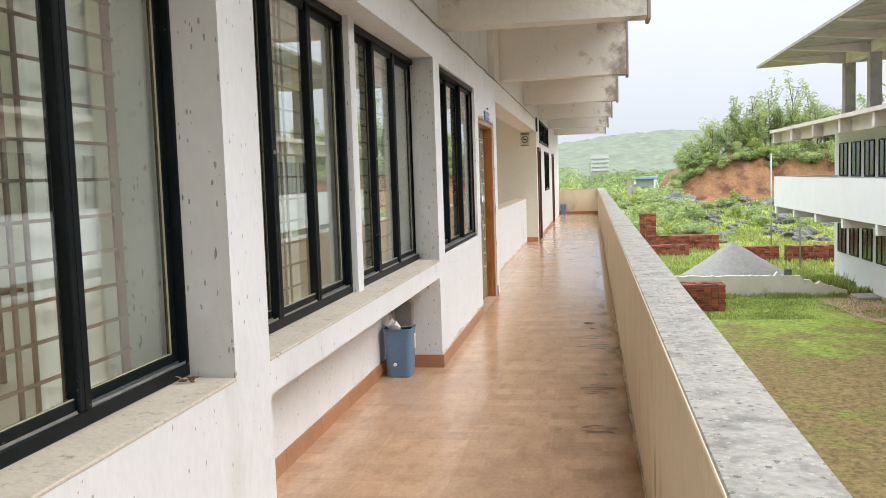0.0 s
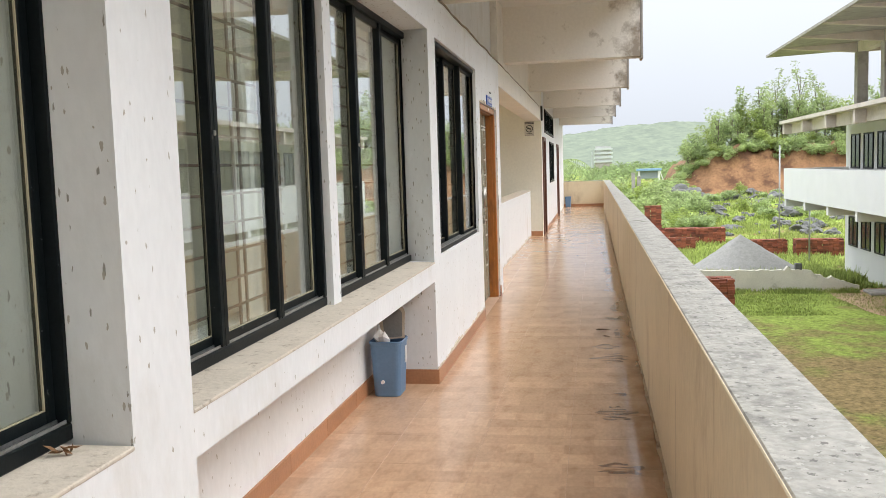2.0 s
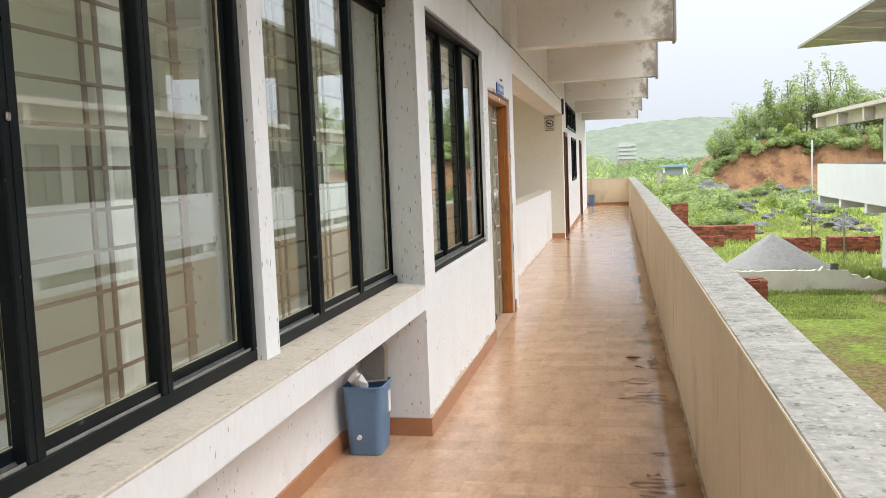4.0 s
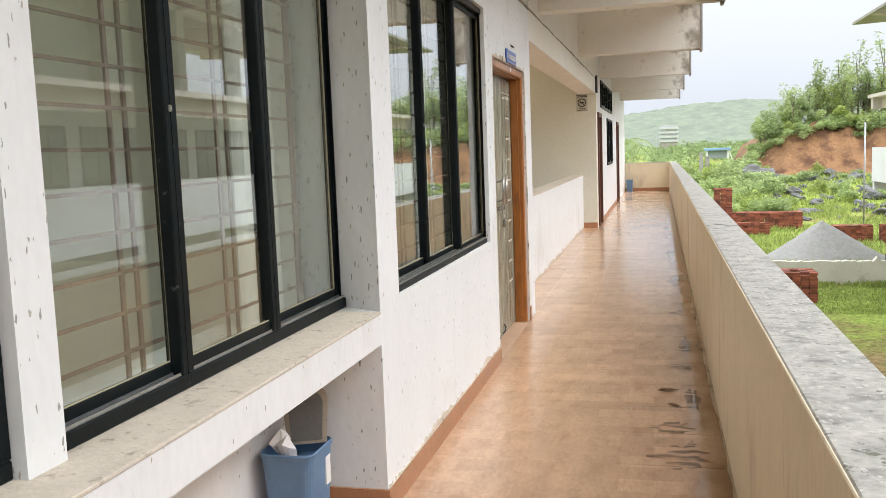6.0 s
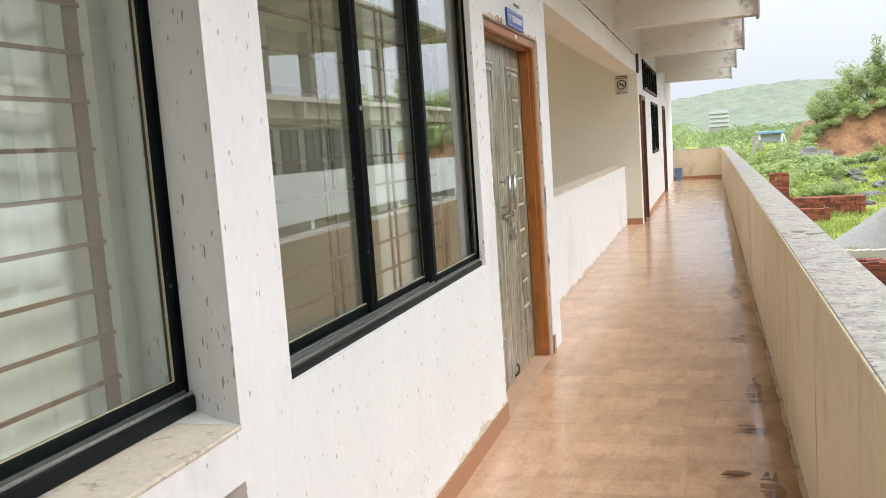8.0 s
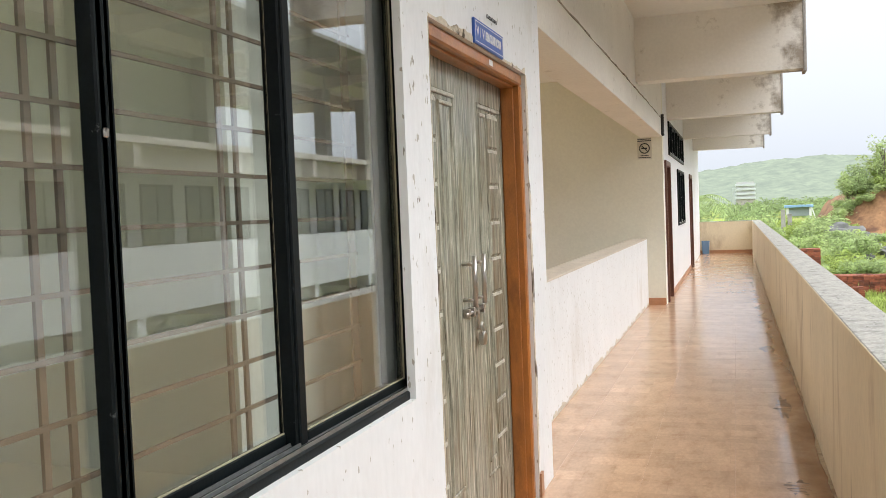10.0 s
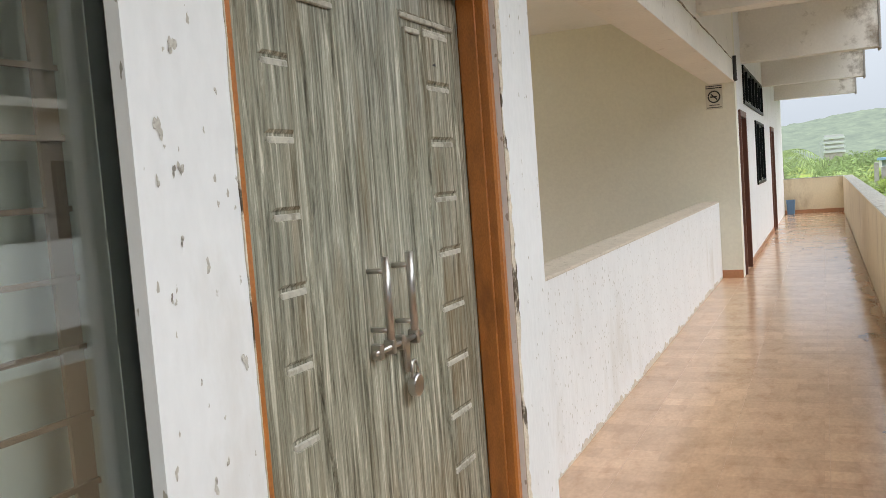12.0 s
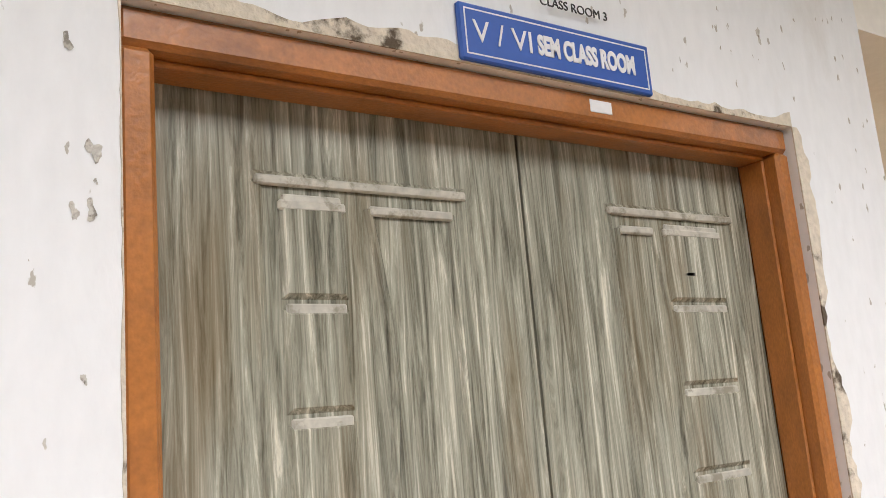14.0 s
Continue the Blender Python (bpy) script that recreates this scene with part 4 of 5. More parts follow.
def damp_mat():
    """A thin film of rain water: wet dark tile seen through a mirror-smooth surface with ragged rims."""
    m = mat("damp_film", (0.19, 0.085, 0.032), 0.02, 0.15, 5, 0.0, 20, spec=0.4)
    n, l = m.node_tree.nodes, m.node_tree.links
    gp, nz, cut = n.new("ShaderNodeNewGeometry"), n.new("ShaderNodeTexNoise"), n.new("ShaderNodeMapRange")
    mp = n.new("ShaderNodeMapping")
    mp.inputs["Scale"].default_value = (0.6, 2.2, 1)
    l.new(gp.outputs["Position"], mp.inputs[0])
    nz.inputs["Scale"].default_value, nz.inputs["Detail"].default_value = 11, 6
    l.new(mp.outputs[0], nz.inputs["Vector"])
    l.new(nz.outputs[0], cut.inputs[0])
    cut.inputs[1].default_value, cut.inputs[2].default_value, cut.inputs[4].default_value = 0.42, 0.54, 0.55
    tr, mx = n.new("ShaderNodeBsdfTransparent"), n.new("ShaderNodeMixShader")
    l.new(cut.outputs[0], mx.inputs[0])
    l.new(tr.outputs[0], mx.inputs[1])
    l.new(n["Principled BSDF"].outputs[0], mx.inputs[2])
    l.new(mx.outputs[0], n["Material Output"].inputs[0])
    return m


DAMP = damp_mat()
rnd = random.Random(12)
for cx, cy, wx, wy in ((1.17, 7.05, 0.13, 0.10), (1.17, 8.02, 0.12, 0.16), (1.21, 8.45, 0.05, 0.05), (1.17, 9.50, 0.13, 0.19),
                       (1.13, 9.92, 0.11, 0.10), (1.26, 10.45, 0.05, 0.22), (1.19, 11.2, 0.10, 0.10), (1.26, 11.8, 0.05, 0.30),
                       (1.22, 13.1, 0.07, 0.12), (1.23, 14.9, 0.06, 0.35), (1.22, 17.4, 0.07, 0.2)):
    rim = []
    for k in range(28):
        a = k * math.tau / 28
        r = rnd.uniform(0.55, 1.2)
        rim.append((cx + wx * r * math.cos(a), cy + wy * r * math.sin(a) * (1.0 + 0.35 * math.cos(a)), 0.0009))
    tagged(part("puddle", Geo().add(rim + [(cx, cy, 0.0009)], [(k, (k + 1) % 28, 28) for k in range(28)]), DAMP), "thin brown rain puddle drying on floor tiles", "puddle", "rain puddles")
m = pose(-0.13, 4.66, SZ, 0, 0, 0)
q = Geo()
rnd = random.Random(8)
for i in range(9):
    a, r = rnd.uniform(0, 6.28), rnd.uniform(0.0, 0.03)
    c = Vector((r * math.cos(a), r * math.sin(a) , 0.008 + rnd.uniform(0, 0.012)))
    u, w = Vector((rnd.uniform(-1, 1), rnd.uniform(-1, 1), rnd.uniform(-0.4, 0.4))).normalized() * 0.022, Vector((rnd.uniform(-1, 1), rnd.uniform(-1, 1), 0.5)).normalized() * 0.009
    q.add([m @ (c - u), m @ (c + w), m @ (c + u), m @ (c - w)], [(0, 1, 2, 3)])
LEAFD = mat("dry_leaf", (0.24, 0.13, 0.06), 0.7, 0.2, 40, 0.2, 90)
tagged(part("dry_leaves", q, LEAFD), "small wad of dry brown leaves on sill", "leaves", "", "stuff")
for cx, cy, a, s in ((1.13, 10.62, 20, 0.07), (1.16, 10.32, -30, 0.045)):
    m = pose(cx, cy, 0.002, 0, 0, a)
    outl = [(-1, 0, 0.1), (-0.5, 0.28, 0.22), (0.2, 0.33, 0.15), (1, 0, 0.02), (0.2, -0.3, 0.12), (-0.5, -0.26, 0.2)]
    mid = [(-0.5, 0, 0.02), (0.2, 0, 0.0)]
    vs = [m @ Vector((s * p[0], s * p[1], s * p[2])) for p in outl + mid]
    tagged(part("fallen_leaf", Geo().add(vs, [(0, 6, 1), (1, 6, 7, 2), (2, 7, 3), (3, 7, 4), (4, 7, 6, 5), (5, 6, 0)]), LEAFD), "curled dry brown leaf lying on floor", "leaf", "fallen leaves")

# ---- grounds ----


def smooth(a, b, v):
    u = min(1.0, max(0.0, (v - a) / (b - a)))
    return u * u * (3 - 2 * u)


def ground_h(x, y):
    """Height of the grounds: a level yard, then a gentle rise to the woods."""
    h = -3.5 + 2.4 * smooth(50, 80, y)
    if y > 40:
        h += 0.10 * noise.noise(Vector((x * 0.3, y * 0.3, 0)))
    return h


def ground_mat():
    m = bpy.data.materials.new("yard_grass")
    m.use_nodes = True
    n, l = m.node_tree.nodes, m.node_tree.links
    b = n["Principled BSDF"]
    b.inputs["Roughness"].default_value = 0.95
    b.inputs["Specular IOR Level"].default_value = 0.15
    gp = n.new("ShaderNodeNewGeometry")
    tex = []
    for s, d in ((0.16, 6), (0.9, 8), (9, 6)):
        t = n.new("ShaderNodeTexNoise")
        t.inputs["Scale"].default_value, t.inputs["Detail"].default_value, t.inputs["Roughness"].default_value = s, d, 0.62
        l.new(gp.outputs["Position"], t.inputs["Vector"])
        tex.append(t)
    r1 = n.new("ShaderNodeValToRGB")
    e = r1.color_ramp.elements
    e[0].position, e[0].color = 0.43, (0.225, 0.165, 0.075, 1)
    e[1].position, e[1].color = 0.57, (0.23, 0.295, 0.06, 1)
    k = e.new(0.5)
    k.color = (0.20, 0.185, 0.062, 1)
    r2 = n.new("ShaderNodeMapRange")
    r2.inputs[1].default_value, r2.inputs[2].default_value, r2.inputs[3].default_value, r2.inputs[4].default_value = 0.33, 0.67, 0.55, 1.4
    ad = n.new("ShaderNodeMath")
    ad.operation = "MULTIPLY_ADD"
    ad.inputs[1].default_value, ad.inputs[2].default_value = 0.45, 0.0
    l.new(tex[1].outputs[0], ad.inputs[0])
    ad2 = n.new("ShaderNodeMath")
    ad2.operation = "MULTIPLY_ADD"
    ad2.inputs[1].default_value = 0.55
    l.new(tex[0].outputs[0], ad2.inputs[0])
    l.new(ad.outputs[0], ad2.inputs[2])
    # the grass thins out towards the trodden middle of the yard
    sx, mr, ad3 = n.new("ShaderNodeSeparateXYZ"), n.new("ShaderNodeMapRange"), n.new("ShaderNodeMath")
    l.new(gp.outputs["Position"], sx.inputs[0])
    l.new(sx.outputs["Y"], mr.inputs[0])
    mr.inputs[1].default_value, mr.inputs[2].default_value, mr.inputs[3].default_value, mr.inputs[4].default_value = 23.5, 30.5, -0.085, 0.06
    ad3.operation = "ADD"
    l.new(ad2.outputs[0], ad3.inputs[0])
    l.new(mr.outputs[0], ad3.inputs[1])
    l.new(ad3.outputs[0], r1.inputs[0])
    l.new(tex[2].outputs[0], r2.inputs[0])
    sc = n.new("ShaderNodeVectorMath")
    sc.operation = "SCALE"
    l.new(r1.outputs[0], sc.inputs[0])
    l.new(r2.outputs[0], sc.inputs["Scale"])
    l.new(sc.outputs[0], b.inputs["Base Color"])
    bp = n.new("ShaderNodeBump")
    bp.inputs["Strength"].default_value, bp.inputs["Distance"].default_value = 0.6, 0.05
    l.new(tex[2].outputs[0], bp.inputs["Height"])
    l.new(bp.outputs[0], b.inputs["Normal"])
    return m


GRASS = ground_mat()


def leaf_mat(name, color, var=0.35):
    """Leaves: a diffuse face and light that passes through."""
    m = mat(name, color, 0.6, var, 0.8, 0.0, 5, island=0.35, spec=0.2)
    n, l = m.node_tree.nodes, m.node_tree.links
    b = n["Principled BSDF"]
    tl, mx = n.new("ShaderNodeBsdfTranslucent"), n.new("ShaderNodeMixShader")
    mx.inputs[0].default_value = 0.6
    l.new(b.inputs["Base Color"].links[0].from_socket, tl.inputs[0])
    l.new(b.outputs[0], mx.inputs[1])
    l.new(tl.outputs[0], mx.inputs[2])
    l.new(mx.outputs[0], n["Material Output"].inputs[0])
    return m


LEAF1 = leaf_mat("leaf_bright", (0.38, 0.46, 0.20))
LEAF2 = leaf_mat("leaf_green", (0.34, 0.42, 0.19))
LEAF3 = leaf_mat("leaf_yellow_green", (0.33, 0.40, 0.12))
BLADE = leaf_mat("grass_blades", (0.31, 0.37, 0.11))
BARK = mat("bark", (0.16, 0.13, 0.10), 0.9, 0.2, 4, 0.5, 20)

xs = [-3000, -1000, -300, -100, -50] + [-25 + 2.5 * i for i in range(31)] + [75, 150, 400, 1000, 3000]
ys = [-3000, -500, -100, -40] + [-20 + 2.5 * i for i in range(53)] + [130, 160, 220, 400, 1000, 3000]
g = Geo()
g.add([(x, y, ground_h(x, y)) for y in ys for x in xs], [(j * len(xs) + i, j * len(xs) + i + 1, (j + 1) * len(xs) + i + 1, (j + 1) * len(xs) + i) for j in range(len(ys) - 1) for i in range(len(xs) - 1)])
setting("ground", g, GRASS, "grassy yard with bare brown earth", "ground").data.shade_smooth()
# the storey below the gallery
setting("wall_below", Geo().box(-6.2, 1.55, Y0, Y1 + 0.2, -3.6, -0.26), OPPW, "white ground storey below the gallery", "wall")
# bare earth beside the opposite house
n = 40
rnd = random.Random(3)
lo, hi = [], []
for i in range(n + 1):
    y = 4 + i * 33.5 / n
    lo.append((9.9 + 0.9 * noise.noise(Vector((0, y * 0.35, 3))) - 0.6 * smooth(30, 37, y), y, -3.488))
    hi.append((11.78, y, -3.488))
setting("path", Geo().add(lo + hi, [(i, i + 1, n + 2 + i, n + 1 + i) for i in range(n)]), mat("bare_earth", (0.44, 0.28, 0.19), 0.95, 0.25, 1.5, 0.5, 12), "reddish bare earth path", "path")


def grass_patch(name, n, area, hmin, hmax, seed, w=0.03, material=None):
    rnd = random.Random(seed)
    vs, fs = [], []
    while len(vs) < 3 * n:
        x, y = rnd.uniform(area[0], area[1]), rnd.uniform(area[2], area[3])
        if noise.noise(Vector((x * 0.5, y * 0.5, seed))) < rnd.uniform(-0.5, 0.35):
            continue
        z, a, h = ground_h(x, y), rnd.uniform(0, 6.28), rnd.uniform(hmin, hmax)
        dx, dy = math.cos(a) * w, math.sin(a) * w
        k = len(vs)
        vs += [(x - dx, y - dy, z - 0.01), (x + dx, y + dy, z - 0.01), (x + rnd.uniform(-h, h) * 0.5, y + rnd.uniform(-h, h) * 0.5, z + h)]
        fs.append((k, k + 1, k + 2))
    return tagged(part(name, Geo().add(vs, fs), material or BLADE), "fresh green grass tufts", "grass", "", "stuff")


grass_patch("grass", 16000, (3.0, 11.5, 31.5, 36.9), 0.02, 0.08, 1, 0.018)
grass_patch("grass", 5000, (4.0, 10.5, 36.2, 36.93), 0.04, 0.22, 11, 0.02)
grass_patch("grass", 9000, (4.0, 12.5, 37.4, 42.5), 0.06, 0.30, 2, 0.03)
grass_patch("grass", 4000, (4.2, 11.0, 37.25, 38.4), 0.25, 0.85, 12, 0.03)
grass_patch("grass", 16000, (3.0, 16.0, 44.0, 62.0), 0.08, 0.3, 3, 0.04)
grass_patch("grass", 9000, (2.0, 24.0, 60.0, 78.0), 0.1, 0.32, 4, 0.06)
grass_patch("grass", 1600, (10.1, 10.9, 37.0, 44.0), 0.06, 0.35, 6, 0.03)

# ---- low yard wall ----
yw = thing("yard_wall", (0, 0, 0), "low cracked cement yard wall, mossy at foot", "wall")
q = Geo()
rnd = random.Random(17)
top = [(3.6 + 0.12 * i, -2.70 + rnd.uniform(-0.025, 0.025) - 0.34 * smooth(8.9, 9.3, 3.6 + 0.12 * i) - 0.30 * smooth(9.7, 10.9, 3.6 + 0.12 * i) + 0.12 * (rnd.random() < 0.12)) for i in range(60)]
for (xa, za), (xb, zb) in zip(top, top[1:]):
    q.add([(xa, 36.95, -3.6), (xb, 36.95, -3.6), (xb, 37.2, -3.6), (xa, 37.2, -3.6), (xa, 36.95, za), (xb, 36.95, zb), (xb, 37.2, zb), (xa, 37.2, za)],
          [(0, 1, 5, 4), (2, 3, 7, 6), (4, 5, 6, 7), (1, 2, 6, 5), (3, 0, 4, 7)])
part("wall_body", q, mat("yard_cement", (0.60, 0.565, 0.48), 0.9, 0.14, 1.5, 0.4, 25, stain=(0.30, 0.28, 0.19), stain_scale=1.4, stain_lo=0.56, stain_hi=0.72), yw)
part("wall_stub", Geo().cbox(8.42, 8.68, 36.98, 37.18, -2.72, -2.46, 0.03), ROCK, yw, "broken dark concrete stub")
tagged(part("stone_slab", Geo().cbox(10.7, 11.5, 35.6, 36.6, -3.5, -3.38, 0.03), CONC), "grey stone slab on bare ground", "slab")


# ---- gravel heap ----
def heap(cx, cy, r, h):
    n, k = 40, 14
    vs, fs = [], []
    for j in range(k + 1):
        u = j / k
        for i in range(n):
            a = 2 * math.pi * i / n
            rr = r * u * (1 + 0.16 * noise.noise(Vector((math.cos(a) * 1.4, math.sin(a) * 1.4, 4))))
            z = h * (1 - u) ** 1.08 + 0.05 * noise.noise(Vector((cx + rr * math.cos(a) * 3, rr * math.sin(a) * 3, 0)))
            vs.append((cx + rr * math.cos(a) * 1.02, cy + rr * math.sin(a), -3.52 + z))
    for j in range(k):
        for i in range(n):
            fs.append((j * n + i, j * n + (i + 1) % n, (j + 1) * n + (i + 1) % n, (j + 1) * n + i))
    return tagged(part("gravel_mound", Geo().add(vs, fs), SAND, smooth=True), "grey heap of fine gravel on yard ground", "gravel heap")


heap(7.35, 42.6, 2.55, 1.72)


# ---- brick stacks ----
def brick_stack(x0, x1, y0, y1, z0, z1, label, seed, ragged_top=2):
    s = thing("brick_stack", (0, 0, 0), label, "brick stack", "stacks of new bricks")
    rnd = random.Random(seed)
    q, core = Geo(), Geo()
    L, W, H = 0.24, 0.115, 0.085
    nx, ny, nz = max(1, int((x1 - x0) / L)), max(1, int((y1 - y0) / W)), max(1, int((z1 - z0) / H))
    dx, dy = (x1 - x0) / nx, (y1 - y0) / ny
    for i in range(nx):
        for j in range(ny):
            t = nz - (rnd.choice(range(ragged_top + 1)) if rnd.random() < 0.5 else 0)
            for k in range(t):
                if 0 < i < nx - 1 and j > 0 and k < t - 1 - ragged_top:
                    continue
                m = pose(x0 + (i + 0.5) * dx + rnd.uniform(-0.015, 0.015), y0 + (j + 0.5) * dy + rnd.uniform(-0.02, 0.02), z0 + (k + 0.5) * H, 0, 0, rnd.uniform(-6, 6))
                q.box(-0.475 * dx, 0.475 * dx, -0.46 * dy, 0.46 * dy, -0.039, 0.039, m)
    part("bricks", q, BRICK, s)
    return s


brick_stack(4.0, 5.7, 33.3, 34.3, -3.5, -2.5, "red brick stack standing beside yard wall", 1)
brick_stack(4.4, 8.5, 55.0, 56.0, -3.35, -2.35, "long low stack of red bricks", 2, 3)
brick_stack(4.0, 6.6, 53.0, 53.6, -3.4, -2.75, "low tumbled row of red bricks", 6, 4)
brick_stack(4.0, 4.95, 55.5, 56.2, -3.3, -1.05, "tall narrow stack of red bricks", 3, 1)
brick_stack(9.0, 10.7, 49.2, 50.0, -3.5, -2.65, "dark weathered stack of red bricks", 4, 3)
brick_stack(11.1, 13.4, 49.2, 50.0, -3.5, -2.65, "low stack of red bricks beside house", 5, 1)

for x, y, z in ((10.65, 51.0, 2.15), (11.0, 46.0, 0.95)):
    p = thing("metal_pole", (x, y, -3.6), "thin grey galvanised pole standing in yard", "pole", "yard poles")
    part("tube", Geo().tube([(0, 0, 0), (0, 0, z + 3.6)], 0.04, 8), GALV, p, smooth=True)

# ---- rocks ----
rock_meshes = []
for s in range(5):
    bm = bmesh.new()
    bmesh.ops.create_icosphere(bm, subdivisions=3, radius=1.0)
    for v in bm.verts:
        d = noise.noise(v.co * 1.3 + Vector((s * 7, 0, 0))) * 0.5 + noise.noise(v.co * 3.1 + Vector((0, s * 5, 0))) * 0.22
        v.co *= 1 + d
        v.co.z *= 0.62
    me = bpy.data.meshes.new("rock")
    bm.to_mesh(me)
    bm.free()
    me.materials.append(ROCK)
    rock_meshes.append(me)
rnd = random.Random(21)
for i in range(170):
    x, y = rnd.uniform(6, 24), rnd.uniform(57, 76)
    if x < 6 + (76 - y) * 0.12:
        x += 3
    s = rnd.uniform(0.15, 0.6)
    r = new("rock", rock_meshes[i % 5])
    r.matrix_basis = pose(x, y, ground_h(x, y) + 0.12 * s, rnd.uniform(-15, 15), rnd.uniform(-15, 15), rnd.uniform(0, 360)) @ Matrix.Diagonal((s, s * rnd.uniform(0.7, 1.2), s, 1))
    tagged(r, "rough dark grey field rock in grass", "rock", "field rocks")
for x, y, s in ((7.4, 73, 1.1), (8.3, 74, 0.9), (6.6, 74, 0.7)):
    r = new("boulder", rock_meshes[int(s * 10) % 5])
    r.matrix_basis = pose(x, y, ground_h(x, y) + 0.3 * s, 8, -6, x * 50) @ Matrix.Diagonal((s * 1.3, s, s, 1))
    tagged(r, "large flat-topped dark boulder among shrubs", "boulder", "boulders")


# ---- laterite bank ----
def bank_h(x, y):
    rise = smooth(8.2, 13.0, x)
    topz = 0.9 + 1.6 * rise + 0.35 * noise.noise(Vector((x * 0.4, 0, 1))) - 0.5 * smooth(17, 26, x)
    u = smooth(74.5 + 0.8 * noise.noise(Vector((x * 0.5, 5, 0))), 79.0, y)
    base = ground_h(x, y) - 0.15
    edge = smooth(7.4, 9.6, x) * smooth(70, 55, x)
    return base + (topz - base) * u * edge + 0.8 * u * (1 - smooth(79, 82, y)) * noise.noise(Vector((x * 0.9, y * 0.9, 2))) + 0.25 * noise.noise(Vector((x * 2.4, y * 3, 2))) * u


n, k = 130, 44
vs = [(7.0 + 63 * (i / n) ** 1.5, 73.5 + 26 * (j / k) ** 1.6, 0) for j in range(k + 1) for i in range(n + 1)]
vs = [(x, y, bank_h(x, y)) for x, y, _ in vs]
setting("earth_bank", Geo().add(vs, [(j * (n + 1) + i, j * (n + 1) + i + 1, (j + 1) * (n + 1) + i + 1, (j + 1) * (n + 1) + i) for j in range(k) for i in range(n)]), SOIL, "cut bank of bare red laterite soil", "bank").data.shade_smooth()


# ---- trees and shrubs ----
def leaves(q, rnd, c, r, n, size, squash=0.8):
    """A clump of small leaf blades around c, denser towards its outside."""
    for _ in range(n):
        d = Vector((rnd.gauss(0, 1), rnd.gauss(0, 1), rnd.gauss(0, 1))).normalized() * r * rnd.uniform(0.35, 1.0) ** 0.6
        p = Vector(c) + Vector((d.x, d.y, d.z * squash))
        u = Vector((rnd.gauss(0, 1), rnd.gauss(0, 1), rnd.gauss(0, 0.6))).normalized()
        w = u.orthogonal().normalized()
        s = size * rnd.uniform(0.6, 1.3)
        q.add([p - u * s, p + w * s * 0.38, p + u * s, p - w * s * 0.38], [(0, 1, 2, 3)])


def tree(x, y, z, h, spread, seed, label, leafm, density=1.0, size=0.13, thin=False):
    rnd = random.Random(seed)
    t = thing("tree", (x, y, z), label, "tree", "trees on the bank")
    tr, cr = Geo(), Geo()
    tr.tube([(0, 0, -0.3), (rnd.uniform(-0.1, 0.1), 0, h * 0.35), (rnd.uniform(-0.2, 0.2), rnd.uniform(-0.2, 0.2), h * 0.8)], [0.09, 0.06, 0.02], 7)
    for i in range(9 if thin else 15):
        a, z0 = rnd.uniform(0, 6.28), h * rnd.uniform(0.08, 0.65)
        z1 = min(h * 1.02, z0 + h * rnd.uniform(0.12, 0.42))
        r = spread * rnd.uniform(0.3, 1.0) * (1.1 - 0.5 * z1 / h)
        tip = (r * math.cos(a), r * math.sin(a), z1)
        tr.tube([(0, 0, z0), (tip[0] * 0.5, tip[1] * 0.5, (z0 + z1) / 2 + 0.1), tip], [0.03, 0.018, 0.006], 5)
        if thin:
            for u in (0.5, 0.75, 1.0):
                leaves(cr, rnd, (tip[0] * u, tip[1] * u, z0 + (z1 - z0) * u), spread * 0.28, int(26 * density), size)
        else:
            for u in (0.45, 0.75, 1.0, 1.12):
                c = (tip[0] * u + rnd.uniform(-0.2, 0.2), tip[1] * u + rnd.uniform(-0.2, 0.2), z0 + (z1 - z0) * u + rnd.uniform(-0.15, 0.2))
                leaves(cr, rnd, c, spread * rnd.uniform(0.16, 0.34), int(30 * density), size, 1.0)
    part("trunk", tr, BARK, t)
    part("crown", cr, leafm, t)
    return t


rnd = random.Random(31)
for i in range(26):
    x = 9.4 + i * 0.56 + rnd.uniform(-0.4, 0.4)
    y = 79.5 + rnd.uniform(0, 3.5)
    h = 2.6 + 1.6 * smooth(9, 16, x) + rnd.uniform(-0.9, 0.6)
    tree(x, y, bank_h(x, y), h, 1.25 + 0.25 * rnd.random(), 100 + i, "leafy green tree on top of earth bank", (LEAF1, LEAF2, LEAF2, LEAF3)[i % 4] if i % 5 else LEAF1, 0.9, 0.10)
for i, (x, h) in enumerate(((15.2, 6.0), (16.8, 6.6), (18.4, 7.2), (20.0, 6.6), (13.4, 5.2))):
    tree(x, 82 + i % 2, bank_h(x, 82), h, 1.3, 140 + i, "tall thin sparse tree on top of earth bank", LEAF2, 0.8, 0.14, True)
for i in range(14):
    x, y = 22 + i * 2.6, 80 + rnd.uniform(0, 5)
    tree(x, y, bank_h(x, y), rnd.uniform(3.5, 6), 2.0, 160 + i, "leafy green tree on top of earth bank", (LEAF1, LEAF2)[i % 2], 0.8, 0.2)

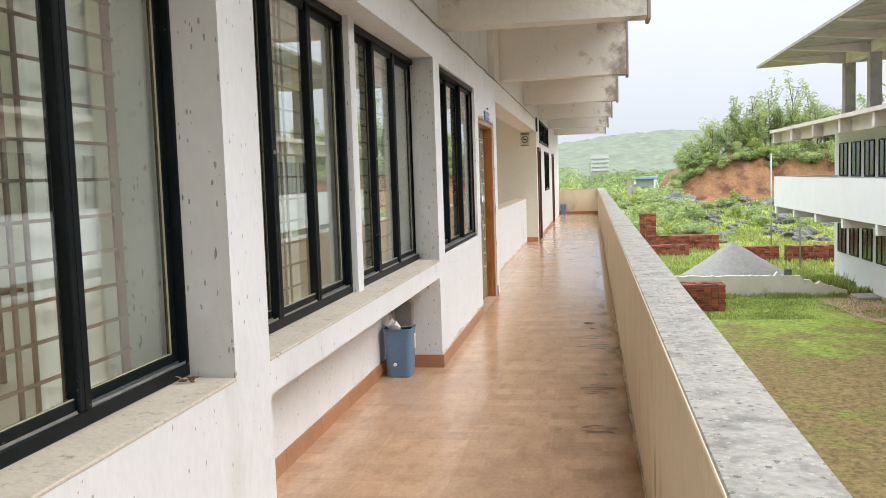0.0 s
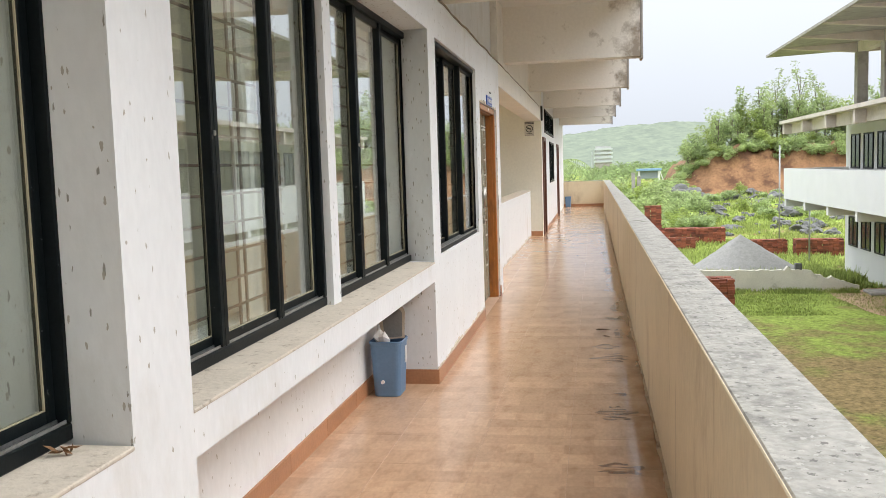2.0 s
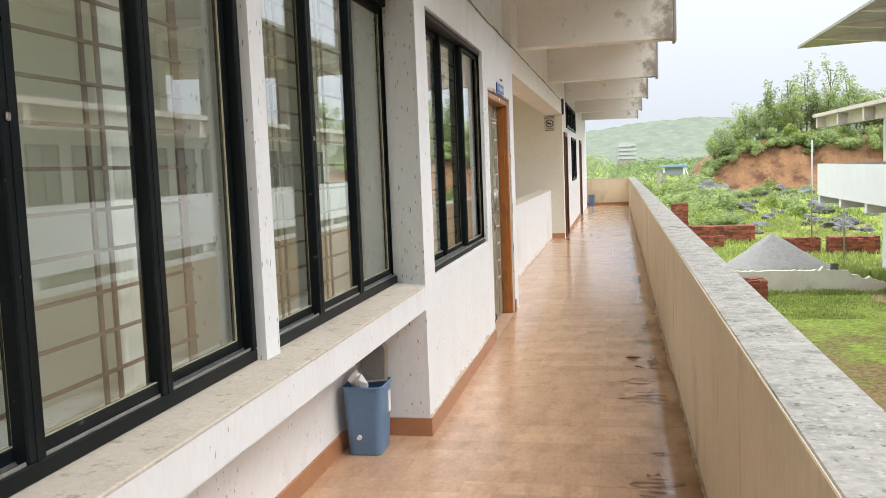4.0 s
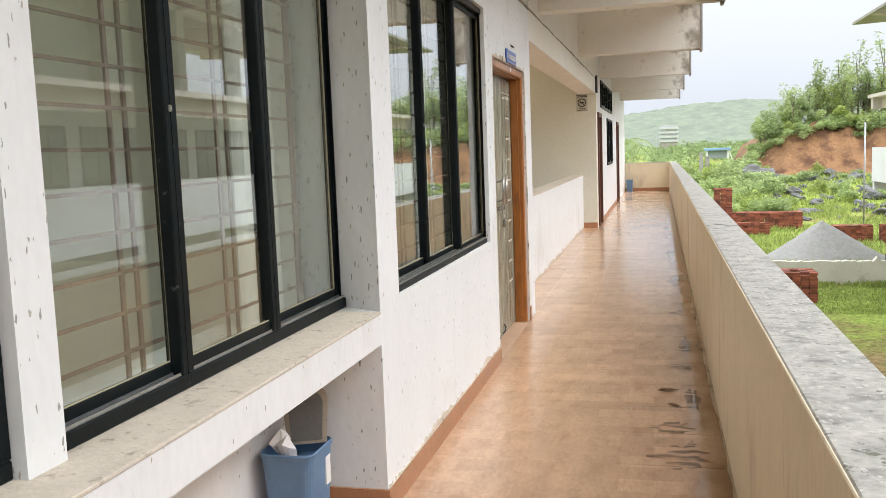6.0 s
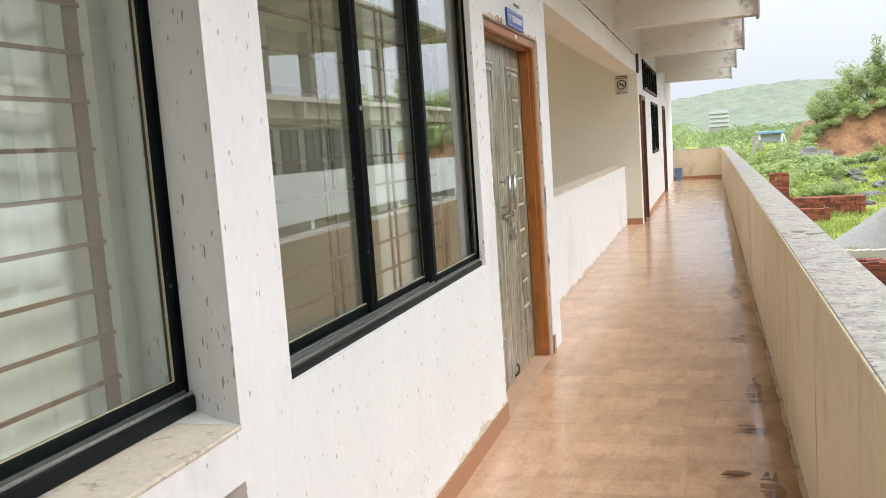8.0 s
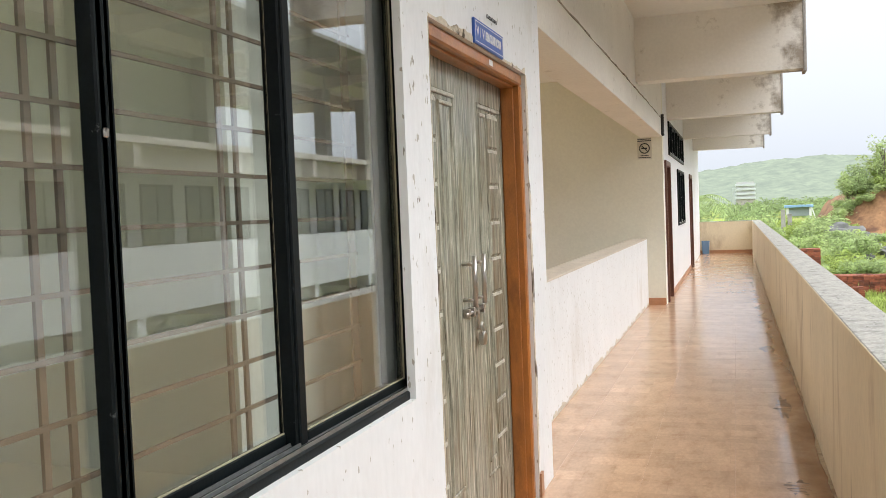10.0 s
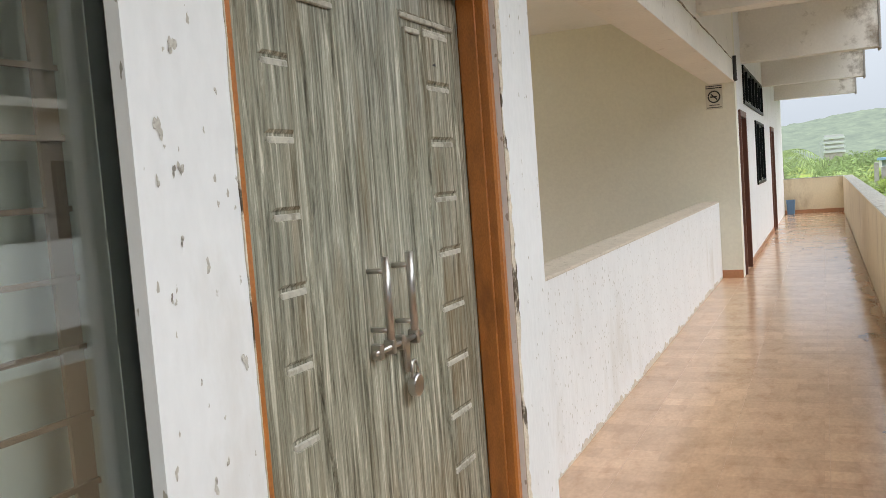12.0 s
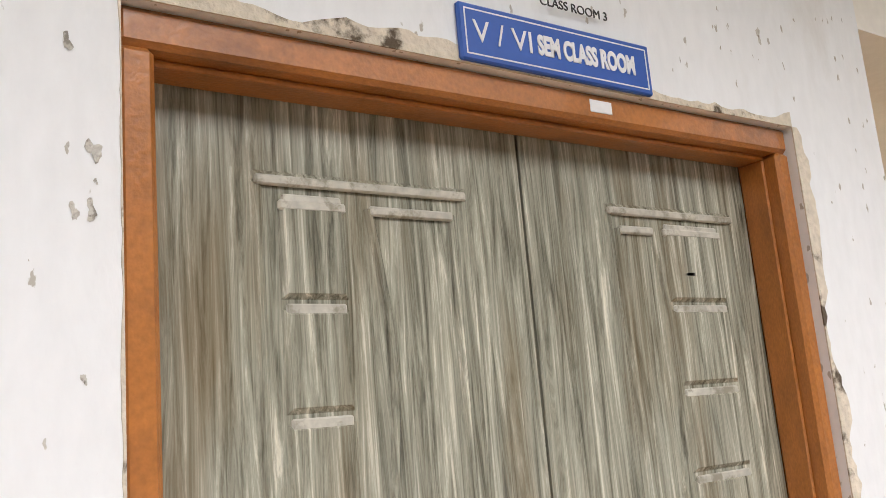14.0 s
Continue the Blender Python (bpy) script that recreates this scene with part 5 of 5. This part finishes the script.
shrubs = []
for s in range(4):
    rnd = random.Random(50 + s)
    q = Geo()
    for _ in range(7):
        leaves(q, rnd, (rnd.uniform(-0.6, 0.6), rnd.uniform(-0.6, 0.6), rnd.uniform(0.2, 0.75)), rnd.uniform(0.3, 0.5), 90, 0.11, 0.75)
    for _ in range(6):
        q.tube([(0, 0, -0.1), (rnd.uniform(-0.6, 0.6), rnd.uniform(-0.6, 0.6), rnd.uniform(0.5, 1.0))], [0.02, 0.006], 4)
    shrubs.append(q.mesh("shrub", (LEAF3, LEAF1, LEAF1, LEAF2)[s]))
rnd = random.Random(77)
for i in range(190):
    if i < 70:
        x, y = rnd.uniform(2.0, 8.5), rnd.uniform(57, 80)
        s = rnd.uniform(0.7, 1.5)
    elif i < 105:
        x, y = rnd.uniform(8.0, 24), rnd.uniform(62, 75)
        s = rnd.uniform(0.4, 0.9)
    else:
        x, y = rnd.uniform(8.6, 24), rnd.uniform(77.6, 80.5)
        s = rnd.uniform(0.6, 1.1)
    z = bank_h(x, y) if y > 76 and x > 8 else ground_h(x, y)
    o = new("shrub", shrubs[i % 4])
    o.matrix_basis = pose(x, y, z, 0, 0, rnd.uniform(0, 360)) @ Matrix.Diagonal((s, s, s * rnd.uniform(0.8, 1.2), 1))
    tagged(o, "bright green leafy shrub in rough field", "shrub", "field shrubs")

# palm behind the gallery's far end
pm = thing("palm_tree", (-0.75, 50, -3.0), "coconut palm with drooping fronds behind the gallery", "palm")
part("trunk", Geo().tube([(0.3, 0, -0.1), (0.1, 0, 2.5), (0, 0, 4.6)], [0.16, 0.13, 0.11], 8), BARK, pm)
rnd = random.Random(9)
for i in range(13):
    a = i * 2 * math.pi / 13 + rnd.uniform(-0.2, 0.2)
    up = rnd.uniform(0.1, 0.8)
    q = Geo()
    spine = []
    for j in range(11):
        u = j / 10
        spine.append(Vector((math.cos(a) * 2.0 * u, math.sin(a) * 2.0 * u, 4.6 + up * 1.6 * u - 1.7 * u * u)))
    q.tube(spine, [0.025 - 0.002 * j for j in range(11)], 4)
    side = Vector((-math.sin(a), math.cos(a), 0))
    for j in range(1, 11):
        for sgn in (-1, 1):
            for f in (0.0, 0.5):
                p = spine[j - 1].lerp(spine[j], f)
                ln = 0.55 * (1 - 0.6 * abs(j / 10 - 0.4))
                tip = p + side * sgn * ln + (spine[j] - spine[j - 1]) * 0.8 + Vector((0, 0, -0.22))
                w = (spine[j] - spine[j - 1]).normalized() * 0.03
                q.add([p - w, p + w, tip], [(0, 1, 2)])
    part("frond", q, LEAF2, pm)

# ---- distance ----
HILLM = bpy.data.materials.new("hazy_wooded_hill")
HILLM.use_nodes = True
hn, hl = HILLM.node_tree.nodes, HILLM.node_tree.links
hb = hn["Principled BSDF"]
hb.inputs["Roughness"].default_value, hb.inputs["Specular IOR Level"].default_value = 1.0, 0.0
hg, ht, hr = hn.new("ShaderNodeNewGeometry"), hn.new("ShaderNodeTexNoise"), hn.new("ShaderNodeValToRGB")
ht.inputs["Scale"].default_value, ht.inputs["Detail"].default_value, ht.inputs["Roughness"].default_value = 0.22, 8, 0.7
hl.new(hg.outputs["Position"], ht.inputs["Vector"])
hr.color_ramp.elements[0].position, hr.color_ramp.elements[0].color = 0.35, (0.065, 0.085, 0.06, 1)
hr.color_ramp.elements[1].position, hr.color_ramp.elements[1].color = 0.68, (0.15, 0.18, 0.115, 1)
hl.new(ht.outputs[0], hr.inputs[0])
hl.new(hr.outputs[0], hb.inputs["Base Color"])
# haze is put in as a faint grey-blue glow of the hill surface
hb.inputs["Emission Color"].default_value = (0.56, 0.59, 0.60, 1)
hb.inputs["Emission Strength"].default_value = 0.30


def hill_h(x, y):
    crest = 21 * math.exp(-((x - 38) / 75) ** 2) + 13 * math.exp(-((x + 75) / 60) ** 2) + 16 * math.exp(-((x - 190) / 90) ** 2)
    u = smooth(230, 490, y) * (1 - 0.8 * smooth(500, 640, y))
    return -2.0 + (crest + 2 + 0.8 * noise.noise(Vector((x * 0.05, 3, 0)))) * u + (1.1 * noise.noise(Vector((x * 0.22, y * 0.12, 7))) + 0.6 * noise.noise(Vector((x * 0.7, y * 0.3, 1)))) * min(1, u * 4)


n, k = 240, 70
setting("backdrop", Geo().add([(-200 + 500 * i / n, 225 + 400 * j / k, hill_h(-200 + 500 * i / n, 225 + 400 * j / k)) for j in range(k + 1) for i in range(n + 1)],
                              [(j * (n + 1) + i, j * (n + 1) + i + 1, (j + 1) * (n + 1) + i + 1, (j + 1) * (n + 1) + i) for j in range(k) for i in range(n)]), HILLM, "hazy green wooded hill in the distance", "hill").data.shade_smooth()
rnd = random.Random(64)
q = Geo()
for i in range(420):
    y = rnd.uniform(95, 260)
    x = -0.12 * y + rnd.random() ** 0.8 * (0.42 * y)
    if 5.6 < x < 11 and 95 < y < 125:
        continue
    r = rnd.uniform(1.0, 2.2)
    zc = -1.4 + rnd.uniform(0, 0.9) + (y - 95) / 165 * 1.6
    leaves(q, rnd, (x, y, zc), r, 60, 0.38, 0.75)
FARL = leaf_mat("far_foliage", (0.24, 0.31, 0.14))
tagged(part("far_woods", q, FARL), "far light green scrub woods", "woods", "", "stuff")

# white walls toned to cool grey, so that haze sits in the colour
HAZYW = mat("haze_greyed_wall", (0.50, 0.53, 0.53), 0.9, 0.05, 1.0, 0.0)
fb = thing("apartment_block", (1.1, 232, -2), "far white four-storey concrete block on hillside", "building")
for i in range(4):
    part("storey_wall", Geo().box(0, 4.7, 0, 6, 3.85 + i * 1.05, 4.35 + i * 1.05), HAZYW, fb)
    # a solid grey box: the gap's shade, paled by haze, is its colour
    part("storey_opening", Geo().box(0.3, 4.4, 0.3, 6, 4.35 + i * 1.05, 4.9 + i * 1.05), mat("shaded_storey", (0.45, 0.45, 0.45), 0.9, 0.08), fb)
part("lower_body", Geo().box(0.2, 4.5, 0.2, 6, 0, 3.85), CONC, fb)
part("side_stair", Geo().box(-0.7, 0, 1, 4, 0, 6.6), HAZYW, fb)
gt = thing("entrance_gate", (6.6, 119, -1.2), "small white gate shelter with blue roof band", "gate")
BLUEP = mat("faded_blue_paint", (0.22, 0.36, 0.55), 0.6, 0.1)
for x in (0.1, 2.6):
    part("post", Geo().cbox(x, x + 0.25, 0, 0.4, 0, 1.6, 0.02), OPPW, gt)
part("roof_band", Geo().cbox(-0.1, 3.05, -0.2, 0.7, 1.6, 1.9, 0.03), BLUEP, gt)
part("back_panel", Geo().cbox(0.35, 2.6, 0.35, 0.45, 0.6, 1.6, 0.02), mat("shade_panel", (0.3, 0.34, 0.38), 0.7, 0.1), gt)
part("brace", Geo().tube([(2.85, 0.2, 1.6), (3.4, 0.2, 0)], 0.07, 6), OPPW, gt)
for x, h in ((4.15, 2.3), (4.6, 2.0)):
    p = thing("concrete_post", (x, 70 + x, -1.6), "grey concrete post beyond parapet", "post", "far posts")
    part("shaft", Geo().cbox(-0.14, 0.14, -0.14, 0.14, 0, h, 0.02), CONC, p)

# ---- opposite house ----
HB = thing("opposite_house", (0, 0, 0), "long white two-storey school block with galleries and flat roof", "building")
FY, NY = 42.6, -18.0
part("wall", Geo().box(11.75, 12.0, NY, FY + 0.3, -3.6, 2.95).box(12.0, 20, FY + 0.1, FY + 0.3, -3.6, 2.95).box(19.8, 20, NY, FY + 0.1, -3.6, 2.95), OPPW, HB)
BEIGE = mat("house_soffit", (0.62, 0.56, 0.50), 0.9, 0.08, 1.5, 0.2, 20, stain=(0.36, 0.31, 0.27), stain_scale=1.0, stain_lo=0.5, stain_hi=0.85)
part("gallery_slab", Geo().box(9.2, 11.75, NY, FY, -0.28, -0.1), BEIGE, HB)
part("gallery_parapet", Geo().box(9.15, 9.3, NY, FY, -0.27, 1.03).box(9.3, 11.75, FY - 0.15, FY, -0.1, 1.03), OPPW, HB)
part("roof_slab", Geo().box(9.0, 20.2, NY - 0.2, FY + 0.2, 2.93, 3.06), BEIGE, HB)
part("roof_edge_beam", Geo().box(9.42, 9.6, NY, FY, 2.52, 2.93), BEIGE, HB)
part("upper_parapet_wall", Geo().box(12.1, 12.3, NY, FY, 3.06, 3.3), CONC, HB)
part("top_roof", Geo().add([(8.95, NY, 6.10), (8.95, 45.6, 6.10), (20, 45.6, 6.5), (20, NY, 6.5), (8.95, NY, 6.2), (8.95, 45.6, 6.2), (20, 45.6, 6.75), (20, NY, 6.75)],
                           [(0, 1, 2, 3), (4, 7, 6, 5), (0, 4, 5, 1), (1, 5, 6, 2), (2, 6, 7, 3), (3, 7, 4, 0)]), CONC, HB)
part("top_edge_beam", Geo().box(12.0, 12.4, NY, FY, 5.8, 6.22), BEIGE, HB)
# added screen: keeps the sky out of the window reflections, not seen directly
part("upper_storey_wall", Geo().box(12.45, 12.7, NY, 28.6, 3.06, 5.75), mat("dull_green_screen", (0.30, 0.31, 0.26), 0.9, 0.2, 0.8, 0.3, 20), HB, "dull green wall added to hide sky in window reflections")
col = Geo().cbox(-0.22, 0.22, -0.22, 0.22, 3.06, 6.2, 0.02).mesh("column", CONC)
brk = Geo().cbox(9.08, 9.42, -0.11, 0.11, 2.50, 2.93, 0.01).mesh("bracket", BEIGE)
bmb = Geo().cbox(9.18, 11.75, -0.12, 0.12, -0.60, -0.28, 0.01).mesh("gallery_beam", OPPW)
rib = Geo().add([(9.0, -0.12, 6.08), (12, -0.12, 5.8), (19, -0.12, 6.1), (19, -0.12, 6.45), (9.0, -0.12, 6.11), (9.0, 0.12, 6.08), (12, 0.12, 5.8), (19, 0.12, 6.1), (19, 0.12, 6.45), (9.0, 0.12, 6.11)],
                [(0, 1, 2, 3, 4), (9, 8, 7, 6, 5), (0, 5, 6, 1), (1, 6, 7, 2), (2, 7, 8, 3), (4, 3, 8, 9)]).mesh("roof_beam", BEIGE)
for i in range(18):
    y = FY - 0.15 - i * 3.45
    if y < NY:
        break
    for nm, me, xx in (("column", col, 12.2), ("bracket", brk, 0), ("gallery_beam", bmb, 0), ("roof_beam", rib, 0)):
        o = new(nm, me)
        o.parent, o.location = HB, (xx, y, 0)
GLINT = mat("curtained_pane", (0.06, 0.075, 0.068), 0.15, 0.9, 5, 0.0, 10, stretch=(1, 9, 0.1))


def house_window(z0, z1):
    q = Geo().cbox(11.70, 11.76, 0, 1.2, z0, z0 + 0.06, 0.01).cbox(11.70, 11.76, 0, 1.2, z1 - 0.06, z1, 0.01)
    for y in (0, 0.575, 1.14):
        q.cbox(11.70, 11.76, y, y + 0.06, z0 + 0.06, z1 - 0.06, 0.01)
    return q.mesh("window_frame", BLACKAL), Geo().box(11.725, 11.745, 0.06, 1.14, z0 + 0.06, z1 - 0.06).mesh("pane", GLINT)


for z0, z1, off in ((0.96, 2.38, 0.0), (-2.3, -1.05, 0.2)):
    fm, pn = house_window(z0, z1)
    for i in range(34):
        y = 40.85 + off - i * 1.74
        if y < NY:
            break
        o = new("window", fm)
        o.parent, o.location = HB, (0, y, 0)
        o2 = new("pane", pn)
        o2.parent = o

# ---- floor tiles ----


def tile_mat():
    """Wood-look ceramic: printed blocks of brown and tan, fine grain, polished."""
    m = TILE
    n, l = m.node_tree.nodes, m.node_tree.links
    b = n["Principled BSDF"]
    gp = n.new("ShaderNodeNewGeometry")
    br = n.new("ShaderNodeTexBrick")
    br.inputs["Scale"].default_value = 1.0
    br.inputs["Color1"].default_value, br.inputs["Color2"].default_value = (0.90, 0.88, 0.86, 1), (1.09, 1.08, 1.06, 1)
    br.inputs["Mortar"].default_value = (0.95, 0.93, 0.91, 1)
    br.inputs["Mortar Size"].default_value, br.inputs["Mortar Smooth"].default_value = 0.004, 1.0
    br.inputs["Brick Width"].default_value, br.inputs["Row Height"].default_value = 0.30, 0.148
    l.new(gp.outputs["Position"], br.inputs["Vector"])
    old = b.inputs["Base Color"].links[0].from_socket
    mx = n.new("ShaderNodeMix")
    mx.data_type, mx.blend_type = "RGBA", "MULTIPLY"
    mx.inputs[0].default_value = 1.0
    l.new(old, mx.inputs[6])
    l.new(br.outputs["Color"], mx.inputs[7])
    # rain water and the parapet's painted reflection along it: darker, smoother tiles, wavering edge
    sx, nz, mp, wob, wet = (n.new("ShaderNode" + k) for k in ("SeparateXYZ", "TexNoise", "Mapping", "Math", "MapRange"))
    mp.inputs["Scale"].default_value = (1.6, 0.9, 1)
    l.new(gp.outputs["Position"], mp.inputs[0])
    nz.inputs["Scale"].default_value, nz.inputs["Detail"].default_value = 2.2, 6
    l.new(mp.outputs[0], nz.inputs["Vector"])
    l.new(gp.outputs["Position"], sx.inputs[0])
    wob.operation = "MULTIPLY_ADD"
    wob.inputs[1].default_value = 0.55
    l.new(nz.outputs[0], wob.inputs[0])
    l.new(sx.outputs["X"], wob.inputs[2])
    wet.inputs[1].default_value, wet.inputs[2].default_value = 1.45, 1.70
    l.new(wob.outputs[0], wet.inputs[0])
    dk, ro = n.new("ShaderNodeMix"), n.new("ShaderNodeMapRange")
    dk.data_type = "RGBA"
    l.new(wet.outputs[0], dk.inputs[0])
    l.new(mx.outputs[2], dk.inputs[6])
    # this brown holds both wet tile and the dark mirrored parapet
    dk.inputs[7].default_value = (0.25, 0.125, 0.05, 1)
    l.new(dk.outputs[2], b.inputs["Base Color"])
    ro.inputs[3].default_value, ro.inputs[4].default_value = 0.17, 0.05
    l.new(wet.outputs[0], ro.inputs[0])
    l.new(ro.outputs[0], b.inputs["Roughness"])


tile_mat()
floor_ob = bpy.data.objects["floor"]
TW = PX / 3
tm = Geo().cbox(0.0008, TW - 0.0008, 0.0008, TW - 0.0008, -0.008, 0.0, 0.0008).mesh("floor_tile", TILE)
rest = Geo()
for j in range(int((Y1 - Y0) / TW) + 1):
    y = Y0 + j * TW
    for i in range(3):
        if 1.5 < y:
            o = new("floor_tile", tm)
            o.parent, o.location = floor_ob, (i * TW, y, 0)
        else:
            rest.cbox(i * TW + 0.0012, (i + 1) * TW - 0.0012, y + 0.0012, y + TW - 0.0012, -0.008, 0.0, 0.0012)
    if y > 4.6 and y < 8.6:
        o = new("floor_tile", tm)
        o.parent, o.location = floor_ob, (-TW, y, 0)
    elif ST0 - 0.6 < y < ST1:
        rest.cbox(-0.25, -0.0012, y + 0.0012, y + TW - 0.0012, -0.008, 0.0, 0.0012)
tagged(part("floor_tiles", rest, TILE, floor_ob), kind="stuff")
